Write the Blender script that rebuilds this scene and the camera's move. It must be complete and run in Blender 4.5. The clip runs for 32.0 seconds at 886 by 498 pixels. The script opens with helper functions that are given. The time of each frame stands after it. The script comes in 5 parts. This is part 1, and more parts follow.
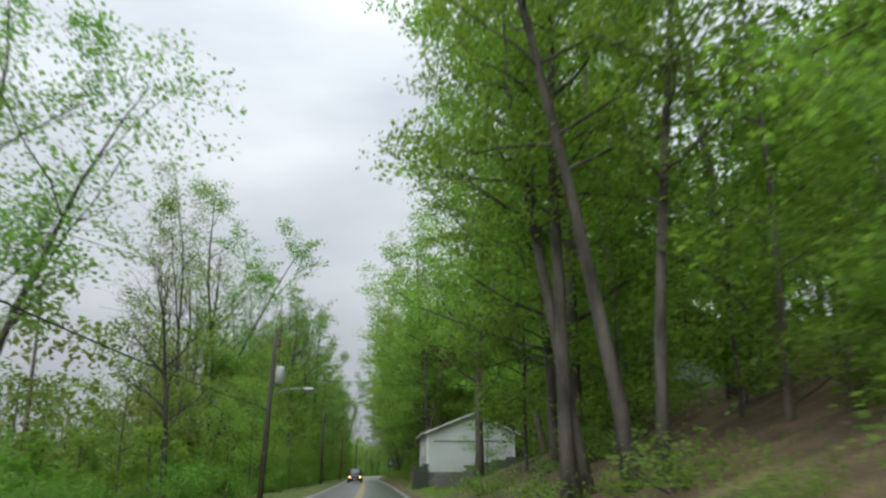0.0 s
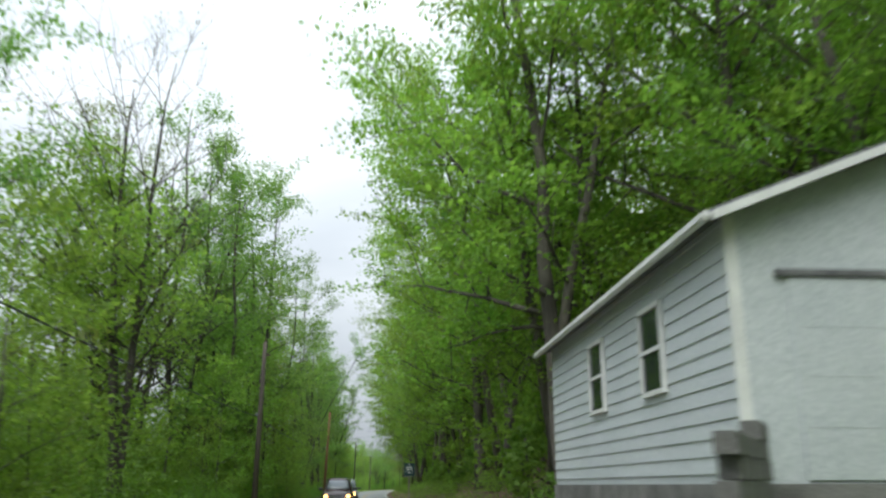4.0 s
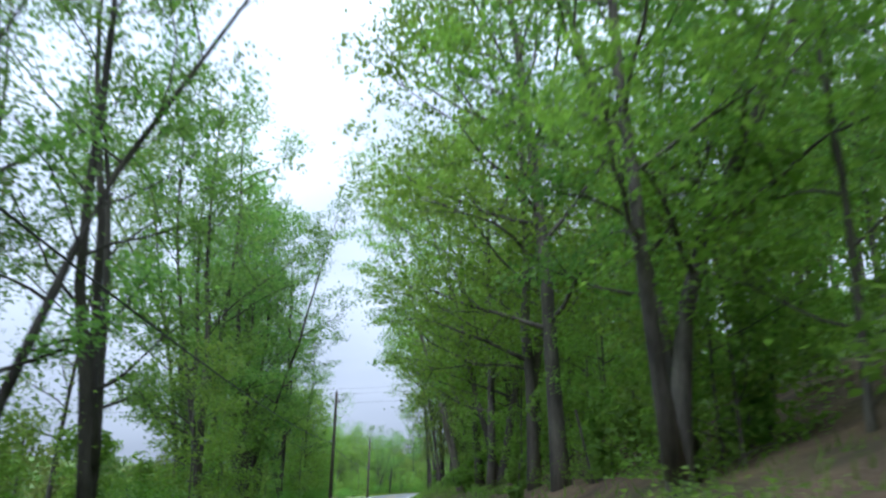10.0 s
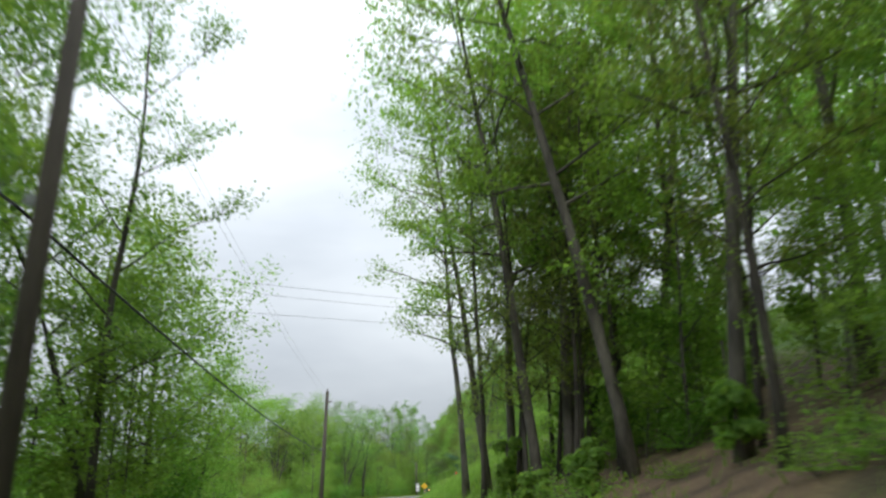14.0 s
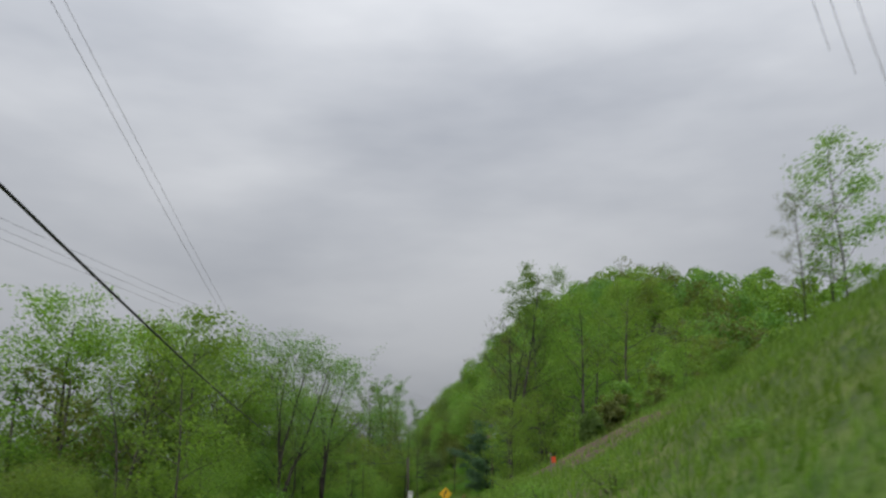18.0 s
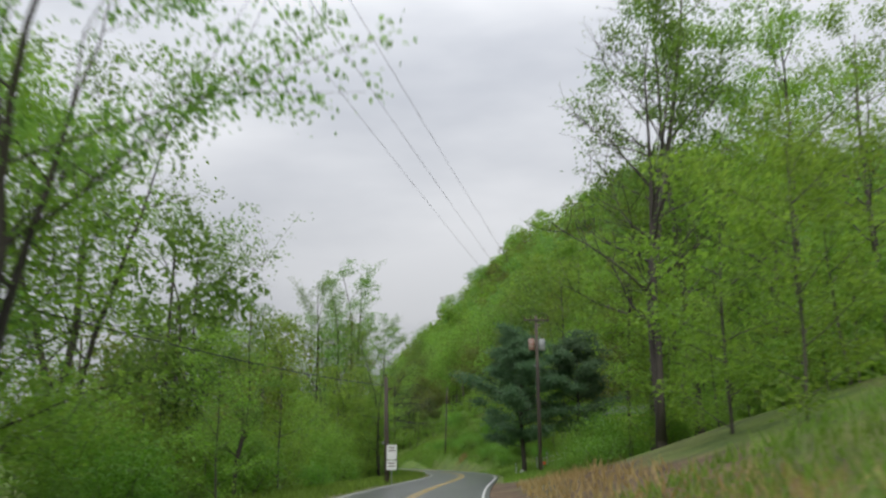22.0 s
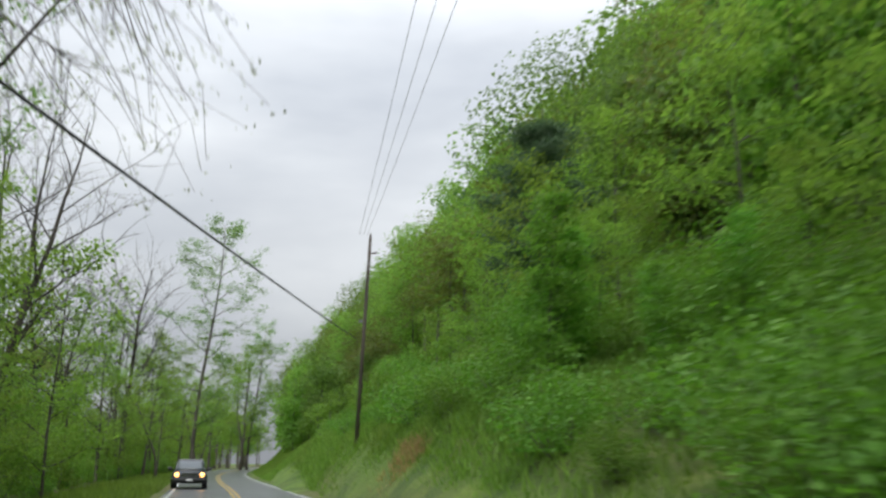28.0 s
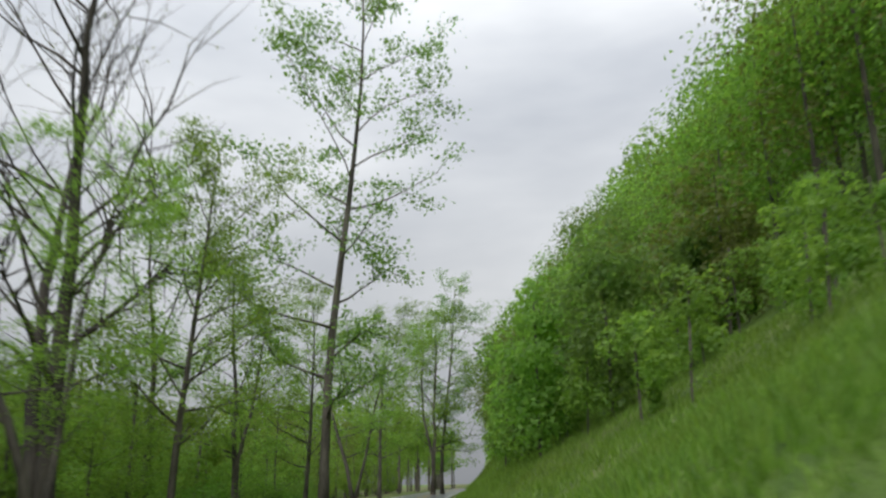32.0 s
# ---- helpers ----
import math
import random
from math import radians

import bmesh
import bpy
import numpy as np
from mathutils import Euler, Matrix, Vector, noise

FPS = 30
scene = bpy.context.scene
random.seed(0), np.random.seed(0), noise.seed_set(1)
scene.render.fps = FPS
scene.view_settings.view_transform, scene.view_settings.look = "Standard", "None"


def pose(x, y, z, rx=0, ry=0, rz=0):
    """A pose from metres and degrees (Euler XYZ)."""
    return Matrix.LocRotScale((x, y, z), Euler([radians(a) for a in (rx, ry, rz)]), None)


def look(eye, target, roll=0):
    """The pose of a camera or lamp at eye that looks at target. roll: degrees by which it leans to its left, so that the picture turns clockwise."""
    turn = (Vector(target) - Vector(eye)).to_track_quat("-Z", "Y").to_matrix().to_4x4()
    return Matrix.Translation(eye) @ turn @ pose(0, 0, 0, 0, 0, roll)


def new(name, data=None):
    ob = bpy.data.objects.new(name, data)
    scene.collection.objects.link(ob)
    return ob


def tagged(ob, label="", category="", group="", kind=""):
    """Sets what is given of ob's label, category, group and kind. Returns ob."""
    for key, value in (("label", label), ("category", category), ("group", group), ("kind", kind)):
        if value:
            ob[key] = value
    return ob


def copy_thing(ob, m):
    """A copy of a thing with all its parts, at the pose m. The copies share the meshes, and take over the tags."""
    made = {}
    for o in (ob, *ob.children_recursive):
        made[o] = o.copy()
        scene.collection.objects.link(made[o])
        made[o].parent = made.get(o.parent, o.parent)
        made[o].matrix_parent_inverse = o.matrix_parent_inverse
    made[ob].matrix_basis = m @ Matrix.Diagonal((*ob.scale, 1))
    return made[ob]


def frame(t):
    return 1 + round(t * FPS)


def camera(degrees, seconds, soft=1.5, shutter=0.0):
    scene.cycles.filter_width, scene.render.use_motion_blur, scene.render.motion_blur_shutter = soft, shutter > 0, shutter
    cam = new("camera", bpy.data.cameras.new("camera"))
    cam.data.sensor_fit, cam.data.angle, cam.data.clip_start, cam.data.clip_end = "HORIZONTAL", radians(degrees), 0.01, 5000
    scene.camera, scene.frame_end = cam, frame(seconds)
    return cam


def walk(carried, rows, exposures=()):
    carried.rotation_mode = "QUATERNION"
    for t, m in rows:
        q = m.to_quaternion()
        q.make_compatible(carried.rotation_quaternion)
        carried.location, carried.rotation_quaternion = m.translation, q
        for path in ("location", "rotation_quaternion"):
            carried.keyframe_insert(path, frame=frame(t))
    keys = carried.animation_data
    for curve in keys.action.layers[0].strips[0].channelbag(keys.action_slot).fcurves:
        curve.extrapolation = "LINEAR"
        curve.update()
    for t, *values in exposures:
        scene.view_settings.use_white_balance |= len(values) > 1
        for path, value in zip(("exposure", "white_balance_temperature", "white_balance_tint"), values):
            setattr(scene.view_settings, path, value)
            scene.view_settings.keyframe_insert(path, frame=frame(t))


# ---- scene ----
LENS = 54.55
EYE = 1.35
# heading of the drive at every second (degrees, left positive) and speed at every fourth second (m/s)
HEADING = [-0.00, -0.27, -0.37, -0.13, 0.16, 0.34, 0.56, 0.68, 0.71, 0.69, 0.30, 0.20, -0.22, -0.67, -0.97, -1.22, -1.75, -2.28, -3.12, -3.62, -4.57, -5.67, -7.10, -9.24, -12.42, -14.30, -15.18, -12.82, -7.22, -1.45, 1.80, 2.75, 3.27]
SPEED = [15.42, 15.48, 15.10, 15.15, 15.04, 14.83, 14.50, 14.35, 14.63]
# how the lens is turned from the heading, every half second: yaw, pitch, roll
AIM = [
    (-4.49, 14.55, 0.02),
    (-4.49, 15.06, -0.02),
    (-4.44, 15.35, -0.01),
    (-4.34, 15.80, -0.23),
    (-4.26, 15.63, -0.24),
    (-4.38, 15.45, -0.30),
    (-4.25, 15.44, -0.44),
    (-4.17, 15.32, -0.37),
    (-4.27, 15.36, -0.19),
    (-4.33, 15.42, -0.03),
    (-4.36, 15.49, 0.13),
    (-4.34, 15.60, 0.30),
    (-4.34, 15.43, 0.43),
    (-4.42, 15.37, 0.46),
    (-4.48, 15.57, 0.35),
    (-4.57, 15.96, 0.16),
    (-4.85, 16.61, -0.05),
    (-4.86, 16.93, 0.11),
    (-4.79, 16.34, 0.29),
    (-4.49, 15.66, 0.50),
    (-4.44, 15.48, -0.26),
    (-4.67, 15.24, -0.67),
    (-4.20, 15.22, -0.77),
    (-4.18, 15.22, -0.50),
    (-4.48, 15.09, -0.29),
    (-4.96, 14.96, -0.19),
    (-4.85, 15.80, 0.04),
    (-5.04, 15.76, -0.22),
    (-5.06, 15.56, -0.14),
    (-5.06, 15.55, -0.10),
    (-5.10, 14.89, 0.08),
    (-5.16, 14.24, 0.25),
    (-5.01, 14.78, 0.18),
    (-4.87, 15.22, 0.13),
    (-4.72, 15.66, 0.11),
    (-4.56, 16.15, 0.11),
    (-4.68, 16.19, 0.13),
    (-4.47, 15.97, 0.11),
    (-4.23, 15.86, 0.11),
    (-3.99, 15.71, 0.07),
    (-4.01, 15.40, -0.05),
    (-3.93, 14.95, -0.07),
    (-3.54, 14.40, -0.23),
    (-3.33, 13.97, -0.30),
    (-3.19, 13.79, -0.38),
    (-2.84, 13.74, -0.32),
    (-3.11, 13.72, -0.22),
    (-3.63, 13.69, -0.37),
    (-3.96, 13.74, -0.90),
    (-4.74, 14.03, -1.02),
    (-4.77, 14.26, -0.60),
    (-5.69, 15.12, 0.36),
    (-5.71, 15.07, 0.29),
    (-5.77, 14.98, 0.26),
    (-5.88, 14.84, 0.28),
    (-6.03, 14.62, 0.34),
    (-5.24, 14.08, 0.61),
    (-4.84, 14.04, 0.91),
    (-4.50, 14.65, 0.94),
    (-3.64, 15.31, 0.59),
    (-3.70, 15.87, 0.13),
    (-3.28, 15.92, -0.17),
    (-3.70, 16.29, -0.86),
    (-3.53, 15.62, -0.78),
    (-3.90, 15.23, -0.88),
]


def drive(heading, speed, step=0.05):
    """The driven line: seconds, x, y and heading in degrees, integrated."""
    t = np.arange(0, 32 + step, step)
    a = np.interp(t, np.arange(33), heading)
    v = np.interp(t, np.arange(9) * 4.0, speed)
    dx, dy = -np.sin(np.radians(a)) * v * step, np.cos(np.radians(a)) * v * step
    x = np.concatenate([[0], np.cumsum((dx[1:] + dx[:-1]) / 2)])
    y = np.concatenate([[0], np.cumsum((dy[1:] + dy[:-1]) / 2)])
    return t, x, y, a


DT, DX, DY, DA = drive(HEADING, SPEED)


def eye_row(i):
    t = i / 2
    eye = Vector((float(np.interp(t, DT, DX)), float(np.interp(t, DT, DY)), EYE))
    yaw, pitch, roll = AIM[i]
    yaw, pitch = radians(yaw + float(np.interp(t, DT, DA))), radians(pitch)
    ahead = Vector((-math.sin(yaw) * math.cos(pitch), math.cos(yaw) * math.cos(pitch), math.sin(pitch)))
    return t, look(eye, eye + ahead * 10, roll)


cam = camera(LENS, 32.0, soft=2.5, shutter=0.4)
walk(cam, [eye_row(i) for i in range(65)],
     exposures=[(0, 0.0, 6400, 6), (1, 0.0, 6300, 5), (2, 0.2, 6300, 5), (4, 0.4, 6300, 4.5), (6, 0.62, 6200, 3.5), (7, 0.55, 5800, 3.5), (8, 0.3, 5350, 3), (9, 0.42, 5400, 8), (10, 0.55, 5350, 9.5), (11, 0.8, 5500, 10.5),
                (12.5, 0.78, 6000, 9), (13.2, 0.6, 6200, 6), (14, 0.35, 6300, 5.5), (15.5, 0.0, 6300, 5.5), (18, -0.58, 6500, 9), (20, -0.55, 6500, 9.5), (22, -0.16, 6600, 9), (23, -0.1, 6600, 8),
                (25, -0.12, 6500, 6.5), (28, 0.02, 6500, 7), (30, -0.3, 6500, 8.5), (32, -0.15, 6600, 7.5)])

# ---- world and sun: an overcast, rainy day ----
world = bpy.data.worlds.new("overcast")
scene.world = world
world.use_nodes = True
wn, wl = world.node_tree.nodes, world.node_tree.links
wn.clear()
w_out, w_bg = wn.new("ShaderNodeOutputWorld"), wn.new("ShaderNodeBackground")
w_sky = wn.new("ShaderNodeTexSky")
w_sky.sky_type, w_sky.sun_disc = "NISHITA", False
w_sky.sun_elevation, w_sky.sun_rotation = radians(48), radians(195)
w_dim = wn.new("ShaderNodeVectorMath")
w_dim.operation = "SCALE"
w_dim.inputs["Scale"].default_value = 0.06
w_co, w_map = wn.new("ShaderNodeTexCoord"), wn.new("ShaderNodeMapping")
w_map.inputs["Scale"].default_value = (1.0, 1.0, 3.2)
w_map.inputs["Rotation"].default_value = (0.0, 0.15, 0.5)
w_noise = wn.new("ShaderNodeTexNoise")
w_noise.inputs["Scale"].default_value, w_noise.inputs["Detail"].default_value = 1.7, 5.0
w_noise.inputs["Roughness"].default_value = 0.5
w_ramp = wn.new("ShaderNodeValToRGB")
w_ramp.color_ramp.elements[0].position, w_ramp.color_ramp.elements[0].color = 0.33, (0.50, 0.53, 0.60, 1)
w_ramp.color_ramp.elements[1].position, w_ramp.color_ramp.elements[1].color = 0.68, (0.86, 0.88, 0.93, 1)
w_mix = wn.new("ShaderNodeMix")
w_mix.data_type = "RGBA"
w_mix.inputs[0].default_value = 0.93
wl.new(w_co.outputs["Generated"], w_map.inputs["Vector"])
wl.new(w_map.outputs[0], w_noise.inputs["Vector"])
wl.new(w_noise.outputs["Fac"], w_ramp.inputs[0])
wl.new(w_sky.outputs[0], w_dim.inputs[0])
wl.new(w_dim.outputs[0], w_mix.inputs[6])
wl.new(w_ramp.outputs[0], w_mix.inputs[7])
w_sep, w_up = wn.new("ShaderNodeSeparateXYZ"), wn.new("ShaderNodeMath")
w_up.operation, w_up.use_clamp = "MAXIMUM", False
w_up.inputs[1].default_value = 0.0
w_rise = wn.new("ShaderNodeMath")
w_rise.operation = "MULTIPLY_ADD"
w_rise.inputs[1].default_value, w_rise.inputs[2].default_value = 1.8, 0.53
wl.new(w_co.outputs["Generated"], w_sep.inputs[0])
wl.new(w_sep.outputs["Z"], w_up.inputs[0])
wl.new(w_up.outputs[0], w_rise.inputs[0])
wl.new(w_rise.outputs[0], w_bg.inputs["Strength"])
wl.new(w_mix.outputs[2], w_bg.inputs["Color"])
wl.new(w_bg.outputs[0], w_out.inputs["Surface"])
sun_data = bpy.data.lights.new("sun", "SUN")
sun_data.energy, sun_data.angle, sun_data.color = 1.5, radians(40), (1.0, 0.97, 0.92)
sun = new("sun", sun_data)
sun.matrix_basis = look((0, 0, 60), (20 * math.sin(radians(15)), 20 * math.cos(radians(15)), 60 - 22))


# ---- materials ----
def shader(name):
    m = bpy.data.materials.new(name)
    m.use_nodes = True
    return m, m.node_tree.nodes, m.node_tree.links, m.node_tree.nodes["Principled BSDF"]


def plain(name, a, b, rough=0.7, scale=4.0, fine=40.0, bump=0.2, metal=0.0, stretch=(1, 1, 1), detail=6.0, lo=0.35, hi=0.65, spec=0.5):
    """Two tones mixed by a coarse noise, shaded again by a fine one, with a fine relief."""
    m, n, l, bs = shader(name)
    co, mp = n.new("ShaderNodeTexCoord"), n.new("ShaderNodeMapping")
    mp.inputs["Scale"].default_value = stretch
    big, small = n.new("ShaderNodeTexNoise"), n.new("ShaderNodeTexNoise")
    big.inputs["Scale"].default_value, big.inputs["Detail"].default_value = scale, detail
    small.inputs["Scale"].default_value, small.inputs["Detail"].default_value = fine, 3.0
    ramp, mix = n.new("ShaderNodeValToRGB"), n.new("ShaderNodeMix")
    ramp.color_ramp.elements[0].position, ramp.color_ramp.elements[1].position = lo, hi
    ramp.color_ramp.elements[0].color, ramp.color_ramp.elements[1].color = (*a, 1), (*b, 1)
    mix.data_type, mix.blend_type = "RGBA", "OVERLAY"
    mix.inputs[0].default_value = 0.45
    bp = n.new("ShaderNodeBump")
    bp.inputs["Strength"].default_value, bp.inputs["Distance"].default_value = bump, 0.03
    l.new(co.outputs["Object"], mp.inputs["Vector"])
    for node in (big, small):
        l.new(mp.outputs[0], node.inputs["Vector"])
    l.new(big.outputs["Fac"], ramp.inputs[0])
    l.new(ramp.outputs[0], mix.inputs[6])
    l.new(small.outputs["Fac"], mix.inputs[7])
    l.new(mix.outputs[2], bs.inputs["Base Color"])
    l.new(small.outputs["Fac"], bp.inputs["Height"])
    l.new(bp.outputs[0], bs.inputs["Normal"])
    bs.inputs["Roughness"].default_value, bs.inputs["Metallic"].default_value = rough, metal
    bs.inputs["Specular IOR Level"].default_value = spec
    return m


def foliage(name, dark, light, through_light, amount=0.35, rough=0.55):
    """Leaves: each leaf and each tree takes its own tone; some light passes through."""
    m, n, l, bs = shader(name)
    geo, info = n.new("ShaderNodeNewGeometry"), n.new("ShaderNodeObjectInfo")
    ramp, hsv = n.new("ShaderNodeValToRGB"), n.new("ShaderNodeHueSaturation")
    ramp.color_ramp.elements[0].color, ramp.color_ramp.elements[1].color = (*dark, 1), (*light, 1)
    hue, val = n.new("ShaderNodeMapRange"), n.new("ShaderNodeMapRange")
    hue.inputs[3].default_value, hue.inputs[4].default_value = 0.487, 0.512
    val.inputs[3].default_value, val.inputs[4].default_value = 0.78, 1.14
    hsv.inputs["Saturation"].default_value = 0.92
    tr, mx = n.new("ShaderNodeBsdfTranslucent"), n.new("ShaderNodeMixShader")
    tint = n.new("ShaderNodeMix")
    tint.data_type, tint.blend_type = "RGBA", "MULTIPLY"
    tint.inputs[0].default_value = 1.0
    tint.inputs[7].default_value = (*through_light, 1)
    l.new(geo.outputs["Random Per Island"], ramp.inputs[0])
    co, patch, both = n.new("ShaderNodeTexCoord"), n.new("ShaderNodeTexNoise"), n.new("ShaderNodeMath")
    patch.inputs["Scale"].default_value, patch.inputs["Detail"].default_value = 0.22, 2.0
    both.operation, both.use_clamp = "ADD", True
    shift = n.new("ShaderNodeMath")
    shift.operation = "MULTIPLY_ADD"
    shift.inputs[1].default_value, shift.inputs[2].default_value = 1.6, -0.8
    l.new(co.outputs["Object"], patch.inputs["Vector"])
    l.new(patch.outputs["Fac"], shift.inputs[0])
    l.new(shift.outputs[0], both.inputs[0])
    l.new(info.outputs["Random"], both.inputs[1])
    l.new(both.outputs[0], hue.inputs[0])
    l.new(both.outputs[0], val.inputs[0])
    l.new(hue.outputs[0], hsv.inputs["Hue"])
    l.new(val.outputs[0], hsv.inputs["Value"])
    l.new(ramp.outputs[0], hsv.inputs["Color"])
    l.new(hsv.outputs[0], bs.inputs["Base Color"])
    l.new(hsv.outputs[0], tint.inputs[6])
    l.new(tint.outputs[2], tr.inputs["Color"])
    bs.inputs["Roughness"].default_value = rough
    bs.inputs["Specular IOR Level"].default_value = 0.3
    mx.inputs[0].default_value = amount
    l.new(bs.outputs[0], mx.inputs[1])
    l.new(tr.outputs[0], mx.inputs[2])
    l.new(mx.outputs[0], n["Material Output"].inputs["Surface"])
    return m


def glowing(name, colour, strength):
    m, n, l, bs = shader(name)
    bs.inputs["Base Color"].default_value = (*colour, 1)
    bs.inputs["Emission Color"].default_value = (*colour, 1)
    bs.inputs["Emission Strength"].default_value = strength
    return m


def glassy(name, colour=(0.02, 0.025, 0.03), rough=0.05):
    m, n, l, bs = shader(name)
    bs.inputs["Base Color"].default_value = (*colour, 1)
    bs.inputs["Roughness"].default_value = rough
    bs.inputs["Specular IOR Level"].default_value = 0.8
    return m


BARK = plain("bark_grey", (0.05, 0.044, 0.038), (0.16, 0.142, 0.12), 0.9, 2.2, 16, 1.0, stretch=(1, 1, 0.25))
BARK_DARK = plain("bark_dark", (0.035, 0.03, 0.026), (0.09, 0.078, 0.065), 0.9, 1.5, 16, 0.9, stretch=(1, 1, 0.25))
BARK_PALE = plain("bark_pale", (0.14, 0.12, 0.10), (0.30, 0.265, 0.22), 0.9, 1.0, 12, 0.7, stretch=(1, 1, 0.3))
LEAF = foliage("leaf_spring_green", (0.13, 0.255, 0.034), (0.26, 0.43, 0.075), (1.4, 1.4, 0.75), 0.6)
LEAF_MID = foliage("leaf_mid_green", (0.11, 0.225, 0.042), (0.22, 0.375, 0.085), (1.3, 1.35, 0.8), 0.58)
LEAF_OLIVE = foliage("leaf_young_olive", (0.13, 0.18, 0.04), (0.26, 0.31, 0.08), (1.2, 1.3, 0.6), 0.5)
LEAF_FRESH = foliage("leaf_fresh_bright", (0.12, 0.29, 0.04), (0.24, 0.46, 0.08), (1.25, 1.5, 0.7), 0.5)
LEAF_BUSH = foliage("leaf_bush_bright", (0.095, 0.22, 0.022), (0.20, 0.38, 0.045), (1.2, 1.45, 0.5), 0.4)
NEEDLE = foliage("needle_dark_green", (0.07, 0.15, 0.072), (0.155, 0.26, 0.13), (1.0, 1.1, 0.85), 0.4, 0.6)
GRASS = foliage("grass_blades", (0.10, 0.19, 0.022), (0.24, 0.36, 0.055), (1.2, 1.4, 0.5), 0.45)
STRAW = foliage("dry_grass", (0.34, 0.245, 0.08), (0.55, 0.42, 0.16), (1.1, 1.0, 0.7), 0.25)
ASPHALT = plain("wet_asphalt", (0.035, 0.037, 0.042), (0.075, 0.078, 0.085), 0.28, 0.5, 60, 0.25, spec=0.6)
YELLOW_LINE = plain("road_paint_yellow", (0.42, 0.27, 0.03), (0.58, 0.38, 0.06), 0.45, 3, 50, 0.1)
WHITE_LINE = plain("road_paint_white", (0.48, 0.48, 0.47), (0.68, 0.68, 0.66), 0.45, 3, 50, 0.1)
POLE_WOOD = plain("pole_wood", (0.055, 0.045, 0.038), (0.13, 0.105, 0.085), 0.85, 2, 30, 0.5, stretch=(1, 1, 0.1))
POLE_RED = plain("pole_wood_reddish", (0.13, 0.055, 0.03), (0.27, 0.13, 0.075), 0.85, 1.5, 30, 0.5, stretch=(1, 1, 0.15))
STEEL = plain("galvanised_steel", (0.22, 0.23, 0.24), (0.36, 0.37, 0.38), 0.45, 5, 60, 0.05, metal=0.7)
TRANSFORMER_GREY = plain("transformer_paint", (0.30, 0.32, 0.33), (0.42, 0.44, 0.45), 0.5, 3, 40, 0.05)
TRANSFORMER_RUST = plain("transformer_rusty", (0.30, 0.12, 0.08), (0.38, 0.33, 0.30), 0.6, 4, 40, 0.1)
CABLE = plain("cable_black", (0.012, 0.012, 0.013), (0.03, 0.03, 0.03), 0.6, 2, 40, 0.05)
PORCELAIN = plain("insulator_brown", (0.07, 0.04, 0.03), (0.12, 0.07, 0.05), 0.25, 3, 30, 0.0)
WHITE_SIDING = plain("white_siding", (0.50, 0.535, 0.55), (0.57, 0.60, 0.615), 0.6, 0.5, 25, 0.08)
WHITE_TRIM = plain("white_trim", (0.66, 0.66, 0.64), (0.80, 0.80, 0.78), 0.5, 2, 30, 0.05)
ROOF_GREY = plain("roof_shingle_grey", (0.10, 0.10, 0.105), (0.22, 0.22, 0.225), 0.85, 2.5, 30, 0.6)
BLOCK = plain("concrete_block", (0.12, 0.118, 0.112), (0.23, 0.225, 0.215), 0.9, 1.3, 30, 0.5)
STUCCO = plain("weathered_wall", (0.12, 0.10, 0.085), (0.24, 0.21, 0.18), 0.9, 0.9, 30, 0.3)
DECK_WOOD = plain("weathered_deck_wood", (0.11, 0.075, 0.05), (0.25, 0.185, 0.13), 0.8, 2, 30, 0.4, stretch=(1, 1, 0.3))
YELLOW_SIDING = plain("yellow_siding", (0.60, 0.36, 0.10), (0.74, 0.47, 0.16), 0.6, 0.8, 25, 0.08)
SHUTTER_DARK = plain("shutter_dark", (0.03, 0.03, 0.035), (0.07, 0.07, 0.075), 0.5, 3, 30, 0.1)
PANE = glassy("window_pane")
CAR_GLASS = glassy("car_glass", (0.10, 0.12, 0.14), 0.08)
SIGN_GREEN = plain("sign_dark_green", (0.010, 0.040, 0.045), (0.018, 0.058, 0.06), 0.4, 2, 30, 0.0)
SIGN_YELLOW = plain("sign_yellow", (0.72, 0.40, 0.012), (0.80, 0.47, 0.02), 0.4, 2, 30, 0.0)
SIGN_WHITE = plain("sign_white", (0.66, 0.68, 0.68), (0.78, 0.79, 0.79), 0.45, 2, 30, 0.0)
SIGN_BLACK = plain("sign_black", (0.012, 0.012, 0.012), (0.03, 0.03, 0.03), 0.4, 2, 30, 0.0)
FLAG_RED = plain("flag_red", (0.62, 0.06, 0.02), (0.75, 0.10, 0.03), 0.5, 4, 40, 0.0)
TYRE = plain("tyre_rubber", (0.012, 0.012, 0.012), (0.03, 0.03, 0.03), 0.8, 5, 40, 0.2)
CHROME = plain("chrome", (0.5, 0.5, 0.52), (0.65, 0.65, 0.67), 0.15, 3, 30, 0.0, metal=1.0)
PLASTIC = plain("black_plastic", (0.015, 0.015, 0.016), (0.04, 0.04, 0.042), 0.5, 5, 40, 0.1)
CAR_MAROON = plain("car_paint_dark_maroon", (0.03, 0.014, 0.016), (0.045, 0.022, 0.024), 0.25, 2, 60, 0.0)
CAR_SILVER = plain("car_paint_silver", (0.42, 0.46, 0.48), (0.52, 0.56, 0.58), 0.22, 2, 60, 0.0, metal=0.3)
CAR_GREY = plain("car_paint_dark_grey", (0.05, 0.053, 0.06), (0.075, 0.078, 0.085), 0.2, 2, 60, 0.0)
HEADLIGHT = glowing("headlight_warm", (1.0, 0.47, 0.13), 5.0)
LAMP_WARM = glowing("porch_lamp_warm", (1.0, 0.50, 0.16), 10.0)
